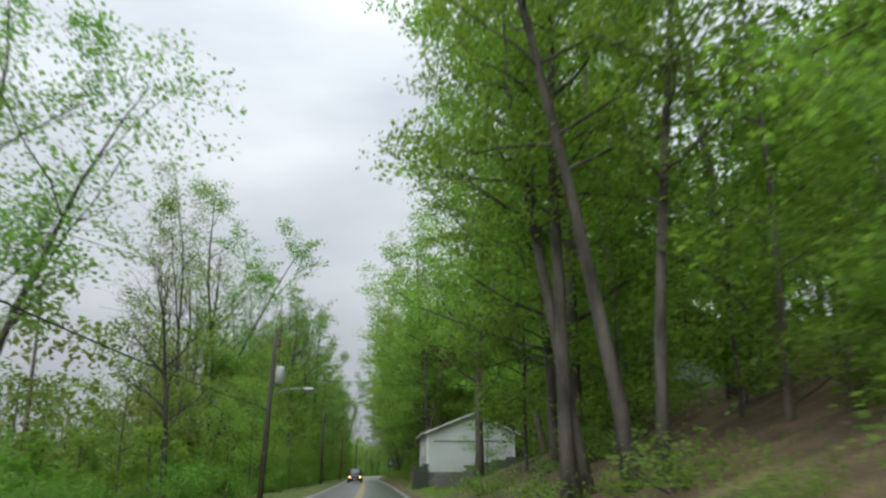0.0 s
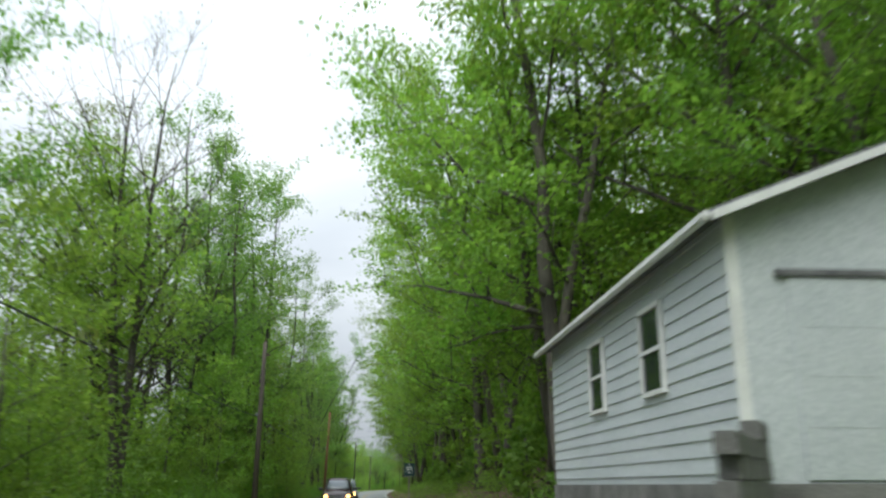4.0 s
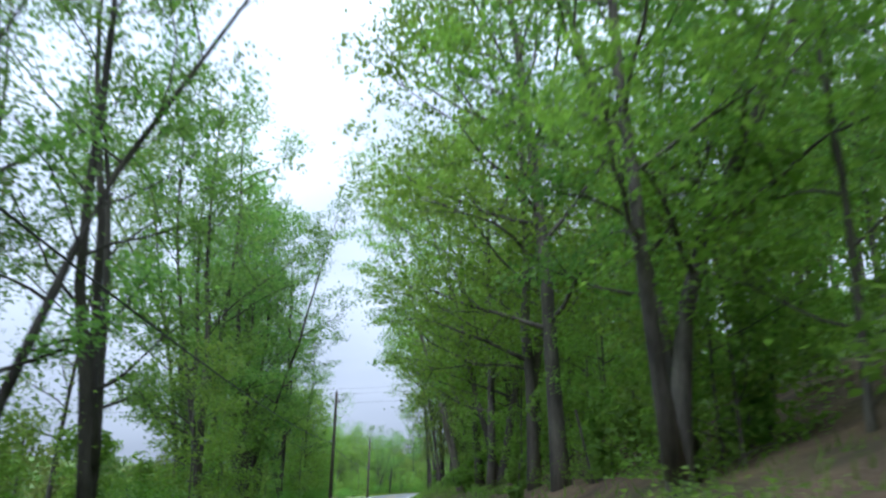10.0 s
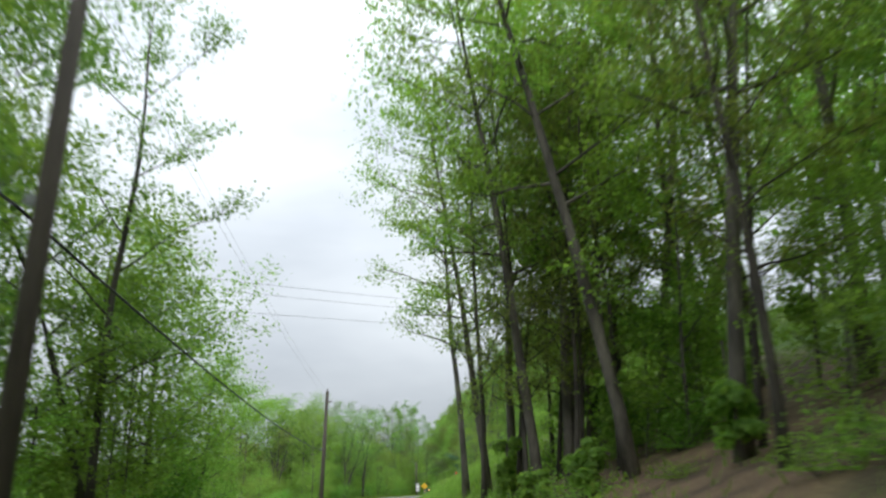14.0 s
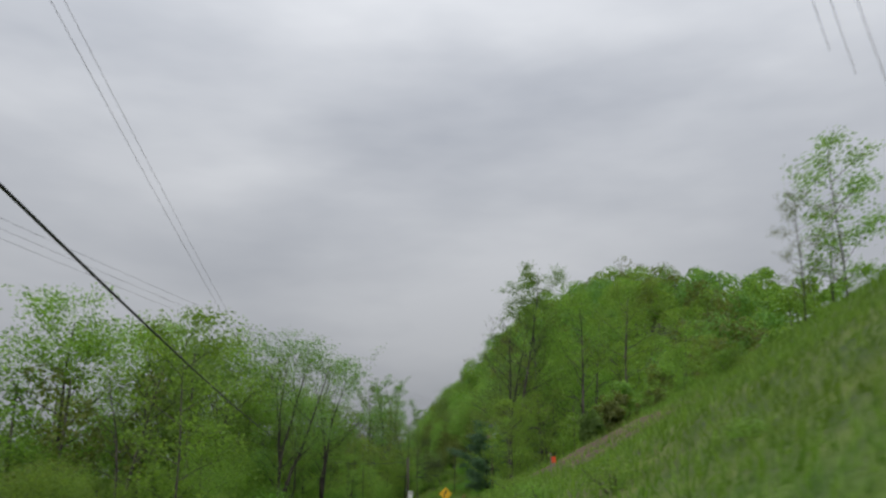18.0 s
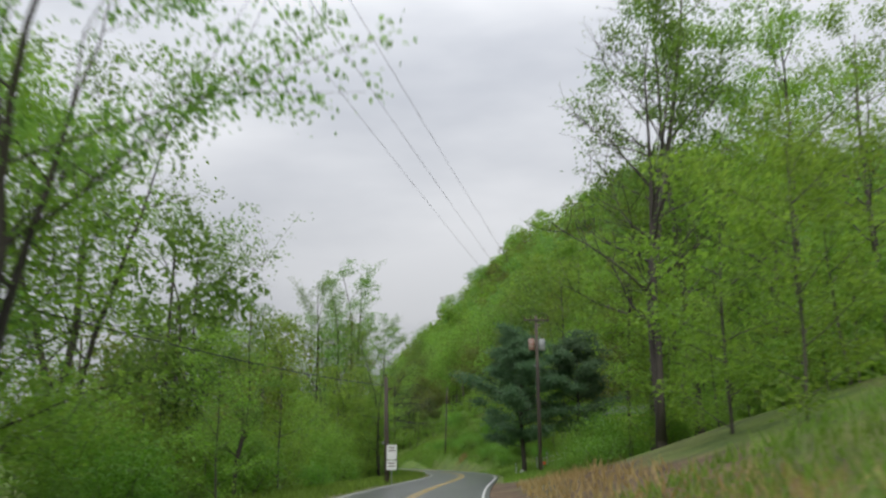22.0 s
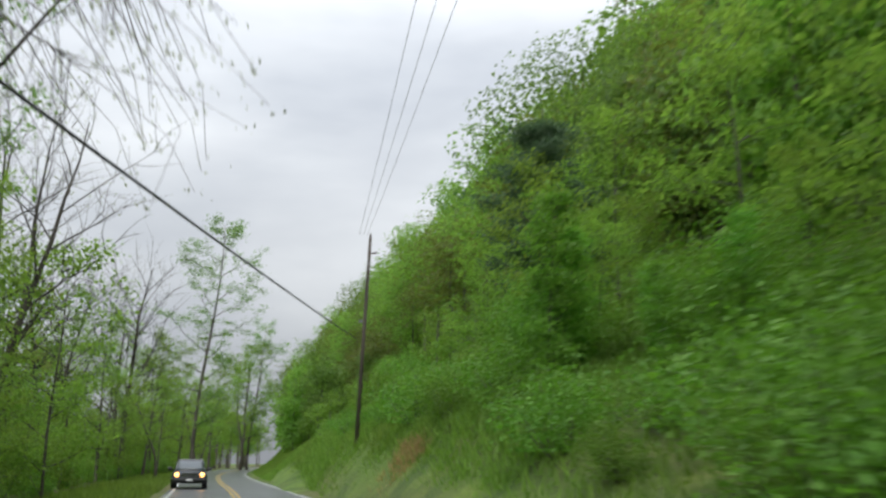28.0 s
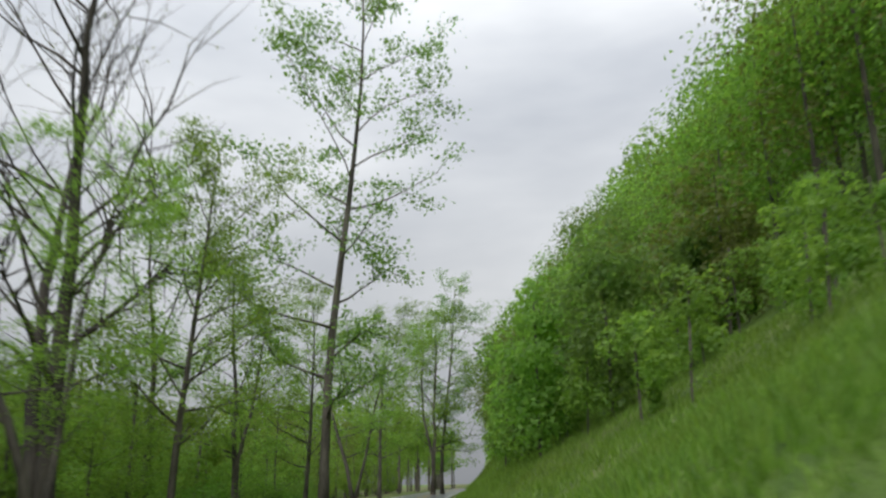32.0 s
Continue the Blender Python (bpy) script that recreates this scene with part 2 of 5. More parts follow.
LITTER_POLE = plain("post_wood", (0.20, 0.17, 0.13), (0.34, 0.30, 0.24), 0.85, 3, 30, 0.3, stretch=(1, 1, 0.2))


def ground_material():
    """Leaf litter and soil on the wooded slopes, grass where the slopes are open."""
    m, n, l, bs = shader("ground_litter_and_grass")
    co = n.new("ShaderNodeTexCoord")
    big, mid, fine = (n.new("ShaderNodeTexNoise") for _ in range(3))
    for node, sc in ((big, 0.09), (mid, 0.7), (fine, 9.0)):
        node.inputs["Scale"].default_value, node.inputs["Detail"].default_value = sc, 6.0
        l.new(co.outputs["Object"], node.inputs["Vector"])
    at = n.new("ShaderNodeAttribute")
    at.attribute_name = "open_ground"
    litter, grass = n.new("ShaderNodeValToRGB"), n.new("ShaderNodeValToRGB")
    litter.color_ramp.elements[0].color, litter.color_ramp.elements[1].color = (0.07, 0.045, 0.027, 1), (0.19, 0.125, 0.072, 1)
    grass.color_ramp.elements[0].color, grass.color_ramp.elements[1].color = (0.06, 0.12, 0.014, 1), (0.14, 0.22, 0.026, 1)
    for r in (litter, grass):
        r.color_ramp.elements[0].position, r.color_ramp.elements[1].position = 0.35, 0.68
        l.new(mid.outputs["Fac"], r.inputs[0])
    add = n.new("ShaderNodeMath")
    add.operation = "ADD"
    sub = n.new("ShaderNodeMath")
    sub.operation = "MULTIPLY_ADD"
    sub.inputs[1].default_value, sub.inputs[2].default_value = 1.6, -0.8
    l.new(big.outputs["Fac"], sub.inputs[0])
    l.new(sub.outputs[0], add.inputs[0])
    l.new(at.outputs["Fac"], add.inputs[1])
    add.use_clamp = True
    mix, over = n.new("ShaderNodeMix"), n.new("ShaderNodeMix")
    mix.data_type = over.data_type = "RGBA"
    over.blend_type = "OVERLAY"
    over.inputs[0].default_value = 0.6
    l.new(add.outputs[0], mix.inputs[0])
    l.new(litter.outputs[0], mix.inputs[6])
    l.new(grass.outputs[0], mix.inputs[7])
    l.new(mix.outputs[2], over.inputs[6])
    l.new(fine.outputs["Fac"], over.inputs[7])
    l.new(over.outputs[2], bs.inputs["Base Color"])
    bp = n.new("ShaderNodeBump")
    bp.inputs["Strength"].default_value, bp.inputs["Distance"].default_value = 0.8, 0.08
    l.new(fine.outputs["Fac"], bp.inputs["Height"])
    l.new(bp.outputs[0], bs.inputs["Normal"])
    bs.inputs["Roughness"].default_value = 0.9
    return m


GROUND = ground_material()


# ---- mesh helpers ----
class Shape:
    """Collects the vertices and faces of one mesh."""

    def __init__(self):
        self.v, self.f = [], []

    def box(self, x0, y0, z0, x1, y1, z1):
        i = len(self.v)
        self.v += [(x, y, z) for z in (z0, z1) for x, y in ((x0, y0), (x1, y0), (x1, y1), (x0, y1))]
        self.f += [(i, i + 3, i + 2, i + 1), (i + 4, i + 5, i + 6, i + 7)]
        self.f += [(i + a, i + b, i + 4 + b, i + 4 + a) for a, b in ((0, 1), (1, 2), (2, 3), (3, 0))]
        return self

    def tube(self, points, radii, sides=6, cap=True):
        points = [Vector(q) for q in points]
        start, up = len(self.v), Vector((0.31, 0.17, 0.93))
        for k, q in enumerate(points):
            d = (points[min(k + 1, len(points) - 1)] - points[max(k - 1, 0)]).normalized()
            a = d.cross(up)
            a = (a if a.length > 0.05 else d.cross(Vector((1, 0, 0)))).normalized()
            b = d.cross(a)
            for s in range(sides):
                w = 2 * math.pi * s / sides
                self.v.append(tuple(q + (a * math.cos(w) + b * math.sin(w)) * radii[k]))
        for k in range(len(points) - 1):
            for s in range(sides):
                i, j = start + k * sides + s, start + k * sides + (s + 1) % sides
                self.f.append((i, j, j + sides, i + sides))
        if cap:
            self.f.append(tuple(start + s for s in reversed(range(sides))))
            self.f.append(tuple(start + (len(points) - 1) * sides + s for s in range(sides)))
        return self

    def prism(self, outline, axis, a, b):
        """A flat outline (pairs) drawn out from a to b along axis 'x', 'y' or 'z'."""
        def at(p, w):
            return {"x": (w, p[0], p[1]), "y": (p[0], w, p[1]), "z": (p[0], p[1], w)}[axis]
        i, n = len(self.v), len(outline)
        self.v += [at(p, a) for p in outline] + [at(p, b) for p in outline]
        self.f += [tuple(range(i, i + n)), tuple(range(i + 2 * n - 1, i + n - 1, -1))]
        self.f += [(i + k, i + n + k, i + n + (k + 1) % n, i + (k + 1) % n) for k in range(n)]
        return self

    def mesh(self, name, bevel=0.0, smooth=False):
        me = bpy.data.meshes.new(name)
        me.from_pydata(self.v, [], self.f)
        bm = bmesh.new()
        bm.from_mesh(me)
        bmesh.ops.recalc_face_normals(bm, faces=bm.faces)
        if bevel:
            sharp = [e for e in bm.edges if e.calc_face_angle(0.0) > 0.5]
            bmesh.ops.bevel(bm, geom=sharp, offset=bevel, segments=2, affect="EDGES", clamp_overlap=True)
        for face in bm.faces:
            face.smooth = smooth
        bm.to_mesh(me)
        bm.free()
        return me


def part(name, shape, material, parent, label="", bevel=0.0, smooth=False):
    me = shape.mesh(name, bevel, smooth) if isinstance(shape, Shape) else shape
    if not me.materials:
        me.materials.append(material)
    ob = new(name, me)
    ob.parent = parent
    return tagged(ob, label)


def thing(name, label, category, at=None, group="", kind=""):
    ob = new(name)
    ob.empty_display_size = 0.3
    if at is not None:
        ob.matrix_basis = at
    return tagged(ob, label, category, group, kind)


def single(name, shape, material, label, category, at=None, bevel=0.0, smooth=False, group="", kind=""):
    ob = part(name, shape, material, None, "", bevel, smooth)
    if at is not None:
        ob.matrix_basis = at
    return tagged(ob, label, category, group, kind)


def loose_mesh(name, corners, material):
    """A mesh of loose three- or four-cornered pieces; corners has shape (n, 3 or 4, 3)."""
    n, k = corners.shape[:2]
    me = bpy.data.meshes.new(name)
    me.vertices.add(k * n)
    me.loops.add(k * n)
    me.polygons.add(n)
    me.vertices.foreach_set("co", corners.reshape(-1).astype(np.float32))
    me.loops.foreach_set("vertex_index", np.arange(k * n, dtype=np.int32))
    me.polygons.foreach_set("loop_start", np.arange(0, k * n, k, dtype=np.int32))
    me.update(calc_edges=True)
    me.validate()
    me.materials.append(material)
    return me


def leaves_at(places, size, rng, flat=0.6, long=1.25, outward=None, folded=False):
    """Leaves at the places, each turned and sized by chance, facing up or outward: pointed, or folded along the middle."""
    n = len(places)
    nor = rng.normal(size=(n, 3)) + np.array([0, 0, flat * 1.6])
    if outward is not None:
        nor = rng.normal(size=(n, 3)) * 0.45 + outward + np.array([0, 0, 0.25])
    nor /= np.linalg.norm(nor, axis=1, keepdims=True)
    u = np.cross(nor, rng.normal(size=(n, 3)))
    u /= np.linalg.norm(u, axis=1, keepdims=True) + 1e-9
    w = np.cross(nor, u)
    s = (size * rng.uniform(0.6, 1.35, n))[:, None]
    lift = nor * s * 0.16
    if folded:
        return np.stack([places - u * s * 0.5 * long, places + w * s * 0.42 + lift, places + u * s * 0.5 * long, places - w * s * 0.42 + lift], 1)
    return np.stack([places + u * s * 0.52 * long, places - u * s * 0.38 * long + w * s * 0.5, places - u * s * 0.38 * long - w * s * 0.42 + lift], 1)


# ---- the road's line and the lie of the land ----
def road_line():
    """Stations of the road's middle: x, y and heading (radians), 2 m apart, from behind the start to beyond the end."""
    d = np.concatenate([[0], np.cumsum(np.hypot(np.diff(DX), np.diff(DY)))])
    s = np.arange(0, d[-1], 2.0)
    a = np.radians(np.interp(s, d, DA))
    x, y = np.interp(s, d, DX) - 1.0 * np.cos(a), np.interp(s, d, DY) - 1.0 * np.sin(a)
    back = -np.concatenate([np.arange(1500, 150, -15.0), np.arange(150, 0, -2.0)])
    ends, gaps = [(x[-1], y[-1], a[-1], s[-1])], [2.0] * 110 + [12.0] * 150
    for k, gap in enumerate(gaps):
        ex, ey, ea, es = ends[-1]
        ea -= radians(0.12 if k < 55 else 0.0)
        ends.append((ex - gap * math.sin(ea), ey + gap * math.cos(ea), ea, es + gap))
    fx, fy, fa, fs = np.array(ends[1:]).T
    return (np.concatenate([x[0] + 0 * back, x, fx]), np.concatenate([y[0] + back, y, fy]), np.concatenate([0 * back, a, fa]), np.concatenate([back, s, fs]))


RX, RY, RA, RS = road_line()


def station(x, y):
    """Distance along the road and to its right, of points of the plan."""
    x, y = np.atleast_1d(np.asarray(x, float)), np.atleast_1d(np.asarray(y, float))
    s, lat = np.empty(len(x)), np.empty(len(x))
    for i in range(0, len(x), 4000):
        px, py = x[i:i + 4000, None], y[i:i + 4000, None]
        k = ((px - RX) ** 2 + (py - RY) ** 2).argmin(1)
        ex, ey = px[:, 0] - RX[k], py[:, 0] - RY[k]
        s[i:i + 4000] = RS[k] - ex * np.sin(RA[k]) + ey * np.cos(RA[k])
        side = ex * np.cos(RA[k]) + ey * np.sin(RA[k])
        lat[i:i + 4000] = np.sign(side) * np.hypot(ex, ey)
    return s, lat


def beside(s, lat):
    """The plan's point at s along the road and lat to its right."""
    a = float(np.interp(s, RS, RA))
    return float(np.interp(s, RS, RX)) + lat * math.cos(a), float(np.interp(s, RS, RY)) + lat * math.sin(a)


BANK_S = [-150, 45, 58, 86, 98, 240, 262, 300, 335, 360, 388, 414, 432, 470, 560, 600, 800]
BANK_K = [0.42, 0.42, 0.16, 0.16, 0.42, 0.42, 0.64, 0.62, 0.42, 0.34, 0.17, 0.17, 0.5, 0.62, 0.62, 1.25, 1.3]


HILL_S = [-150, 245, 265, 330, 350, 392, 412, 435, 460, 500, 1200]
HILL_K = [0.5, 0.5, 0.02, 0.0, 0.02, 0.1, 0.45, 0.8, 1.0, 1.1, 1.0]


def wavy(x, y):
    return 0.5 * np.sin(x * 0.21 + 1.3) * np.sin(y * 0.17) + 0.3 * np.sin(x * 0.53 + y * 0.41)


def land(x, y):
    s, lat = station(x, y)
    k = np.interp(s, BANK_S, BANK_K)
    out = np.maximum(lat - 4.0, 0)
    steep = np.interp(s, HILL_S, HILL_K)
    near = k * np.minimum(out, 17) + steep * np.clip(out - 17, 0, np.interp(s, [412, 440, 470, 500, 560], [24, 24, 27, 36, 40])) + 0.1 * np.clip(out - 112, 0, 400)
    near = near + np.clip(out / 8, 0, 1) * wavy(np.atleast_1d(x), np.atleast_1d(y)) * 0.5
    near = near + np.interp(s, [430, 442, 480, 500], [0, 1.8, 1.6, 0]) * np.clip((lat - 3.7) / 1.5, 0, 1)
    left = np.maximum(-lat - 4.8, 0)
    low = -0.06 * np.minimum(left, 40) + np.clip(left / 10, 0, 1) * wavy(np.atleast_1d(x), np.atleast_1d(y)) * 0.3
    low = low + 70 * np.clip((left - 330) / 450, 0, 1) ** 1.2
    z = np.where(lat > 0, near, low)
    return np.where(np.abs(lat) < 3.7, -0.06, z - 0.02)


def land_z(x, y):
    return float(land([x], [y])[0])


def build_ground():
    gx = np.concatenate([-np.geomspace(1800, 42, 26), np.arange(-40, 75, 1.5), np.geomspace(77, 1800, 26)])
    gy = np.concatenate([-np.geomspace(1500, 62, 18), np.arange(-60, 660, 3.0), np.geomspace(665, 2600, 24)])
    xx, yy = np.meshgrid(gx, gy)
    fx, fy = xx.ravel(), yy.ravel()
    fz = land(fx, fy)
    w, h = len(gx), len(gy)
    idx = np.arange(w * h).reshape(h, w)
    faces = np.stack([idx[:-1, :-1], idx[:-1, 1:], idx[1:, 1:], idx[1:, :-1]], -1).reshape(-1, 4)
    me = bpy.data.meshes.new("ground")
    me.from_pydata(np.stack([fx, fy, fz], -1).tolist(), [], faces.tolist())
    for poly in me.polygons:
        poly.use_smooth = True
    s, lat = station(fx, fy)
    grass = np.where(lat > 0, np.interp(s, [240, 255, 345, 360, 385, 395, 440, 452], [-0.1, 0.7, 0.7, 0.2, 0.3, 0.8, 0.6, 0.75]), 0.5)
    grass = np.where((s > 44) & (s < 72) & (lat > 4) & (lat < 14), 0.75, grass)
    grass = np.where((s > 306) & (s < 345) & (lat > 8.5) & (lat < 14), -0.45, grass)
    grass = np.where((s > 345) & (s < 384) & (lat > 0) & (lat < 14), np.where(lat < 7.5, -0.2, 0.75), grass)
    grass = np.where((lat > 17) | (lat < -60), 1.0, grass) + 0.35 * ((np.abs(lat) > 4) & (np.abs(lat) < 6.0))
    at = me.attributes.new("open_ground", "FLOAT", "POINT")
    at.data.foreach_set("value", grass.astype(np.float32))
    me.materials.append(GROUND)
    tagged(new("ground", me), "wooded hillside ground with leaf litter and rough grass", "ground", kind="structure")


build_ground()


def ribbon(name, lat0, lat1, z, material, s0, s1, label, dash=None):
    """A strip along the road, 6 cm deep, between two lines to the right of its middle."""
    sh = Shape()
    ss = [q for q in RS if s0 <= q <= s1]
    for q in ss:
        for lat, dz in ((lat0, -0.06), (lat0, 0), (lat1, 0), (lat1, -0.06)):
            sh.v.append((*beside(q, lat), z + dz))
    for k in range(len(ss) - 1):
        i = 4 * k
        sh.f += [(i, i + 4, i + 5, i + 1), (i + 1, i + 5, i + 6, i + 2), (i + 2, i + 6, i + 7, i + 3)]
    me = bpy.data.meshes.new(name)
    me.from_pydata(sh.v, [], sh.f)
    me.materials.append(material)
    return tagged(new(name, me), label, "road", kind="structure")


ribbon("road", -2.9, 2.9, 0.0, ASPHALT, -140, 690, "wet grey two-lane asphalt road")
ribbon("road_line_yellow", -0.16, -0.06, 0.005, YELLOW_LINE, -140, 690, "worn yellow centre line on the asphalt")
ribbon("road_line_yellow", 0.06, 0.16, 0.005, YELLOW_LINE, -140, 690, "worn yellow centre line on the asphalt")
ribbon("road_line_white", 2.62, 2.72, 0.005, WHITE_LINE, -140, 690, "worn white edge line on the asphalt")
ribbon("road_line_white", -2.72, -2.62, 0.005, WHITE_LINE, -140, 690, "worn white edge line on the asphalt")


# ---- trees ----
def bough(p, d, length, rng, n=5, rise=0.25, wob=0.16):
    """A bent line of points from p in direction d."""
    d, q, pts = Vector(d).normalized(), Vector(p), [Vector(p)]
    for _ in range(n):
        d = (d + Vector((rng.normal() * wob, rng.normal() * wob, rise / n + rng.normal() * wob * 0.6))).normalized()
        q = q + d * (length / n)
        pts.append(q.copy())
    return pts


def tree(label, seed, height, girth, base, spread, leaves, size, leaf_mat, bark, limbs=14, lean=0.0, forks=0, rise=0.35, twigs=4, shape=0.6, side=0.0, fluff=0.55, droop=0.0, name="tree", folded=False):
    """A tree: a tapered trunk, its limbs and a crown of leaves round the limbs' ends. base: where the crown begins, as a share of the height."""
    rng = np.random.default_rng(seed)
    ob = thing(name, label, name, group=name + "s beside the road")
    trunk, wood, tips = Shape(), Shape(), []
    stems = [(Vector((0, 0, -0.6)), Vector((lean, 0.02 * rng.normal(), 1)), height, girth)]
    for k in range(forks):
        a = 2.4 * k + rng.uniform(0, 1)
        stems.append((Vector((0, 0, 0.4 + 1.5 * k)), Vector((0.15 * math.cos(a), 0.15 * math.sin(a), 1)), height * rng.uniform(0.8, 0.95), girth * 0.75))
    for p0, d0, hh, gg in stems:
        line = bough(p0, d0, hh + 0.6, rng, 9, 0.1, 0.035 if not forks else 0.075)
        rad = [gg * (1.35 if k == 0 else 1.0) * (1 - 0.9 * (k / 9) ** 1.1) for k in range(10)]
        trunk.tube(line, rad, 8)
        count = max(4, limbs // len(stems))
        for k in range(count):
            f = base + (0.95 - base) * (k + rng.uniform(0, 0.9)) / count
            q = line[min(8, int(f * 9))].lerp(line[min(9, int(f * 9) + 1)], f * 9 - int(f * 9))
            g = (f - base) / (1 - base)
            reach = spread * (math.sin(math.pi * min(1.0, 0.14 + 0.80 * g)) ** shape) * rng.uniform(0.75, 1.15)
            a = 2.39996 * k + rng.uniform(-0.5, 0.5)
            d = Vector((math.cos(a) + side, math.sin(a), rise + 0.75 * g ** 2))
            limb = bough(q, d, reach, rng, 5, 0.2 - droop, 0.3 if droop else 0.17)
            r0 = max(0.018, gg * 0.36 * (1 - 0.75 * g))
            wood.tube(limb, [r0 * (1 - 0.85 * j / 5) for j in range(6)], 4, cap=False)
            tips += [(limb[j].lerp(limb[j + 1], rng.uniform()), 0.8) for j in range(1, 5)]
            for j in range(twigs):
                w = rng.uniform(0.3, 0.98) * 5
                q2 = limb[min(4, int(w))].lerp(limb[min(5, int(w) + 1)], w - int(w))
                along = (limb[5] - limb[0]).normalized()
                d2 = along * 0.7 + Vector(rng.normal(size=3)) * 0.6 + Vector((0, 0, 0.2))
                if droop:
                    d2 = along * 0.45 + Vector(rng.normal(size=3)) * 0.4 + Vector((0, 0, -0.4))
                twig = bough(q2, d2, reach * rng.uniform(0.28, 0.5), rng, 3, 0.1 - droop * 3.4, 0.34 if droop else 0.22)
                wood.tube(twig[::3], [r0 * 0.34, 0.006], 3, cap=False) if leaves > 1000 and not droop else wood.tube(twig, [r0 * (0.2 if droop else 0.4), r0 * (0.14 if droop else 0.3), r0 * (0.1 if droop else 0.2), 0.005], 3, cap=False)
                tips += [(twig[1], 1.0), (twig[2], 1.3), (twig[3], 1.5)]
    part("trunk", trunk, bark, ob, smooth=True)
    tagged(part("branching", wood, bark, ob, smooth=True), kind="stuff")
    if leaves:
        pts = np.array([q[:] for q, _ in tips])
        wt = np.array([w for _, w in tips])
        pick = rng.choice(len(pts), leaves, p=wt / wt.sum())
        fluff = fluff * (1 - 0.75 * bool(droop))
        off = rng.normal(size=(leaves, 3)) * np.array([fluff, fluff, fluff * 0.42])
        part("crown", loose_mesh("crown", leaves_at(pts[pick] + off, size, rng, 1.1, folded=folded), leaf_mat), leaf_mat, ob)
    return ob


def pine(label, seed, height, spread, needles=4200):
    """A white pine: whorls of level boughs with tufts of needles."""
    rng = np.random.default_rng(seed)
    ob = thing("pine_tree", label, "pine tree", group="pine trees")
    line = bough((0, 0, -0.4), (0.02, 0, 1), height + 0.4, rng, 9, 0.1, 0.03)
    part("trunk", Shape().tube(line, [0.26 * (1 - 0.9 * k / 9) for k in range(10)], 8), BARK_DARK, ob, smooth=True)
    wood, tips = Shape(), []
    for k in range(38):
        f = 0.21 + 0.77 * k / 38
        q = line[min(8, int(f * 9))].lerp(line[min(9, int(f * 9) + 1)], f * 9 - int(f * 9))
        reach = spread * (1 - 0.72 * max(0, (f - 0.35) / 0.65) ** 1.3) * (0.75 if f < 0.3 else 1.0) * rng.uniform(0.7, 1.15)
        a = 2.39996 * k + rng.uniform(-0.4, 0.4)
        limb = bough(q, (math.cos(a), math.sin(a), 0.12 + 0.35 * f), reach, rng, 5, 0.22, 0.09)
        wood.tube(limb, [0.05 * (1 - 0.16 * j) for j in range(6)], 5, cap=False)
        for j in range(7):
            w = rng.uniform(0.25, 1) * 4.99
            q2 = limb[int(w)].lerp(limb[int(w) + 1], w - int(w))
            tips.append(q2[:])
            tips.append((q2 + Vector((rng.normal() * 0.5, rng.normal() * 0.5, 0.1)))[:])
    tagged(part("branching", wood, BARK_DARK, ob, smooth=True), kind="stuff")
    tips = np.array(tips)
    at = tips[rng.integers(0, len(tips), needles)] + rng.normal(size=(needles, 3)) * np.array([0.42, 0.42, 0.2])
    part("needle_crown", loose_mesh("needle_crown", leaves_at(at, 0.11, rng, 0.5, 2.6), NEEDLE), NEEDLE, ob)
    return ob


def bush(label, seed, height, spread, leaves, size, mat, name="bush", category="bush", folded=False):
    rng = np.random.default_rng(seed)
    ob = thing(name, label, category, group="roadside shrubs")
    stems, tips = Shape(), []
    for k in range(11):
        a = 2.39996 * k
        line = bough((0.15 * math.cos(a), 0.15 * math.sin(a), -0.25), (0.75 * math.cos(a), 0.75 * math.sin(a), 1.0), height * rng.uniform(0.75, 1.15), rng, 4, 0.1, 0.2)
        line = [Vector((q.x * spread / height, q.y * spread / height, q.z)) for q in line]
        stems.tube(line, [0.03, 0.024, 0.018, 0.012, 0.006], 4, cap=False)
        tips += [line[1][:], line[2][:], line[3][:], line[3][:], line[4][:], line[4][:]]
    tagged(part("stem_clump", stems, BARK, ob), kind="stuff")
    tips = np.array(tips)
    at = tips[rng.integers(0, len(tips), leaves)] + rng.normal(size=(leaves, 3)) * np.array([0.42, 0.42, 0.3]) * (spread / 1.6)
    at[:, 2] = np.maximum(at[:, 2], 0.05)
    part("leaf_crown", loose_mesh("leaf_crown", leaves_at(at, size, rng, folded=folded), mat), mat, ob)
    return ob


class Kind:
    """One or more built models of a kind, and how often each has been set down."""

    def __init__(self, *models):
        self.models, self.used, self.turn = models, set(), 0

    def put(self, x, y, size=1.0, turn=None, lean=(0.0, 0.0), rng=random, z=None, tall=1.0, which=None, label=""):
        k = self.turn % len(self.models) if which is None else which
        self.turn += 1
        z = land_z(x, y) if z is None else z
        m = pose(x, y, z, *lean, 0) @ pose(0, 0, 0, 0, 0, rng.uniform(0, 360) if turn is None else turn) @ Matrix.Diagonal((size, size, size * tall, 1))
        if k in self.used:
            ob = copy_thing(self.models[k], m)
        else:
            self.used.add(k)
            ob = self.models[k]
            ob.matrix_basis = m
        return tagged(ob, label)


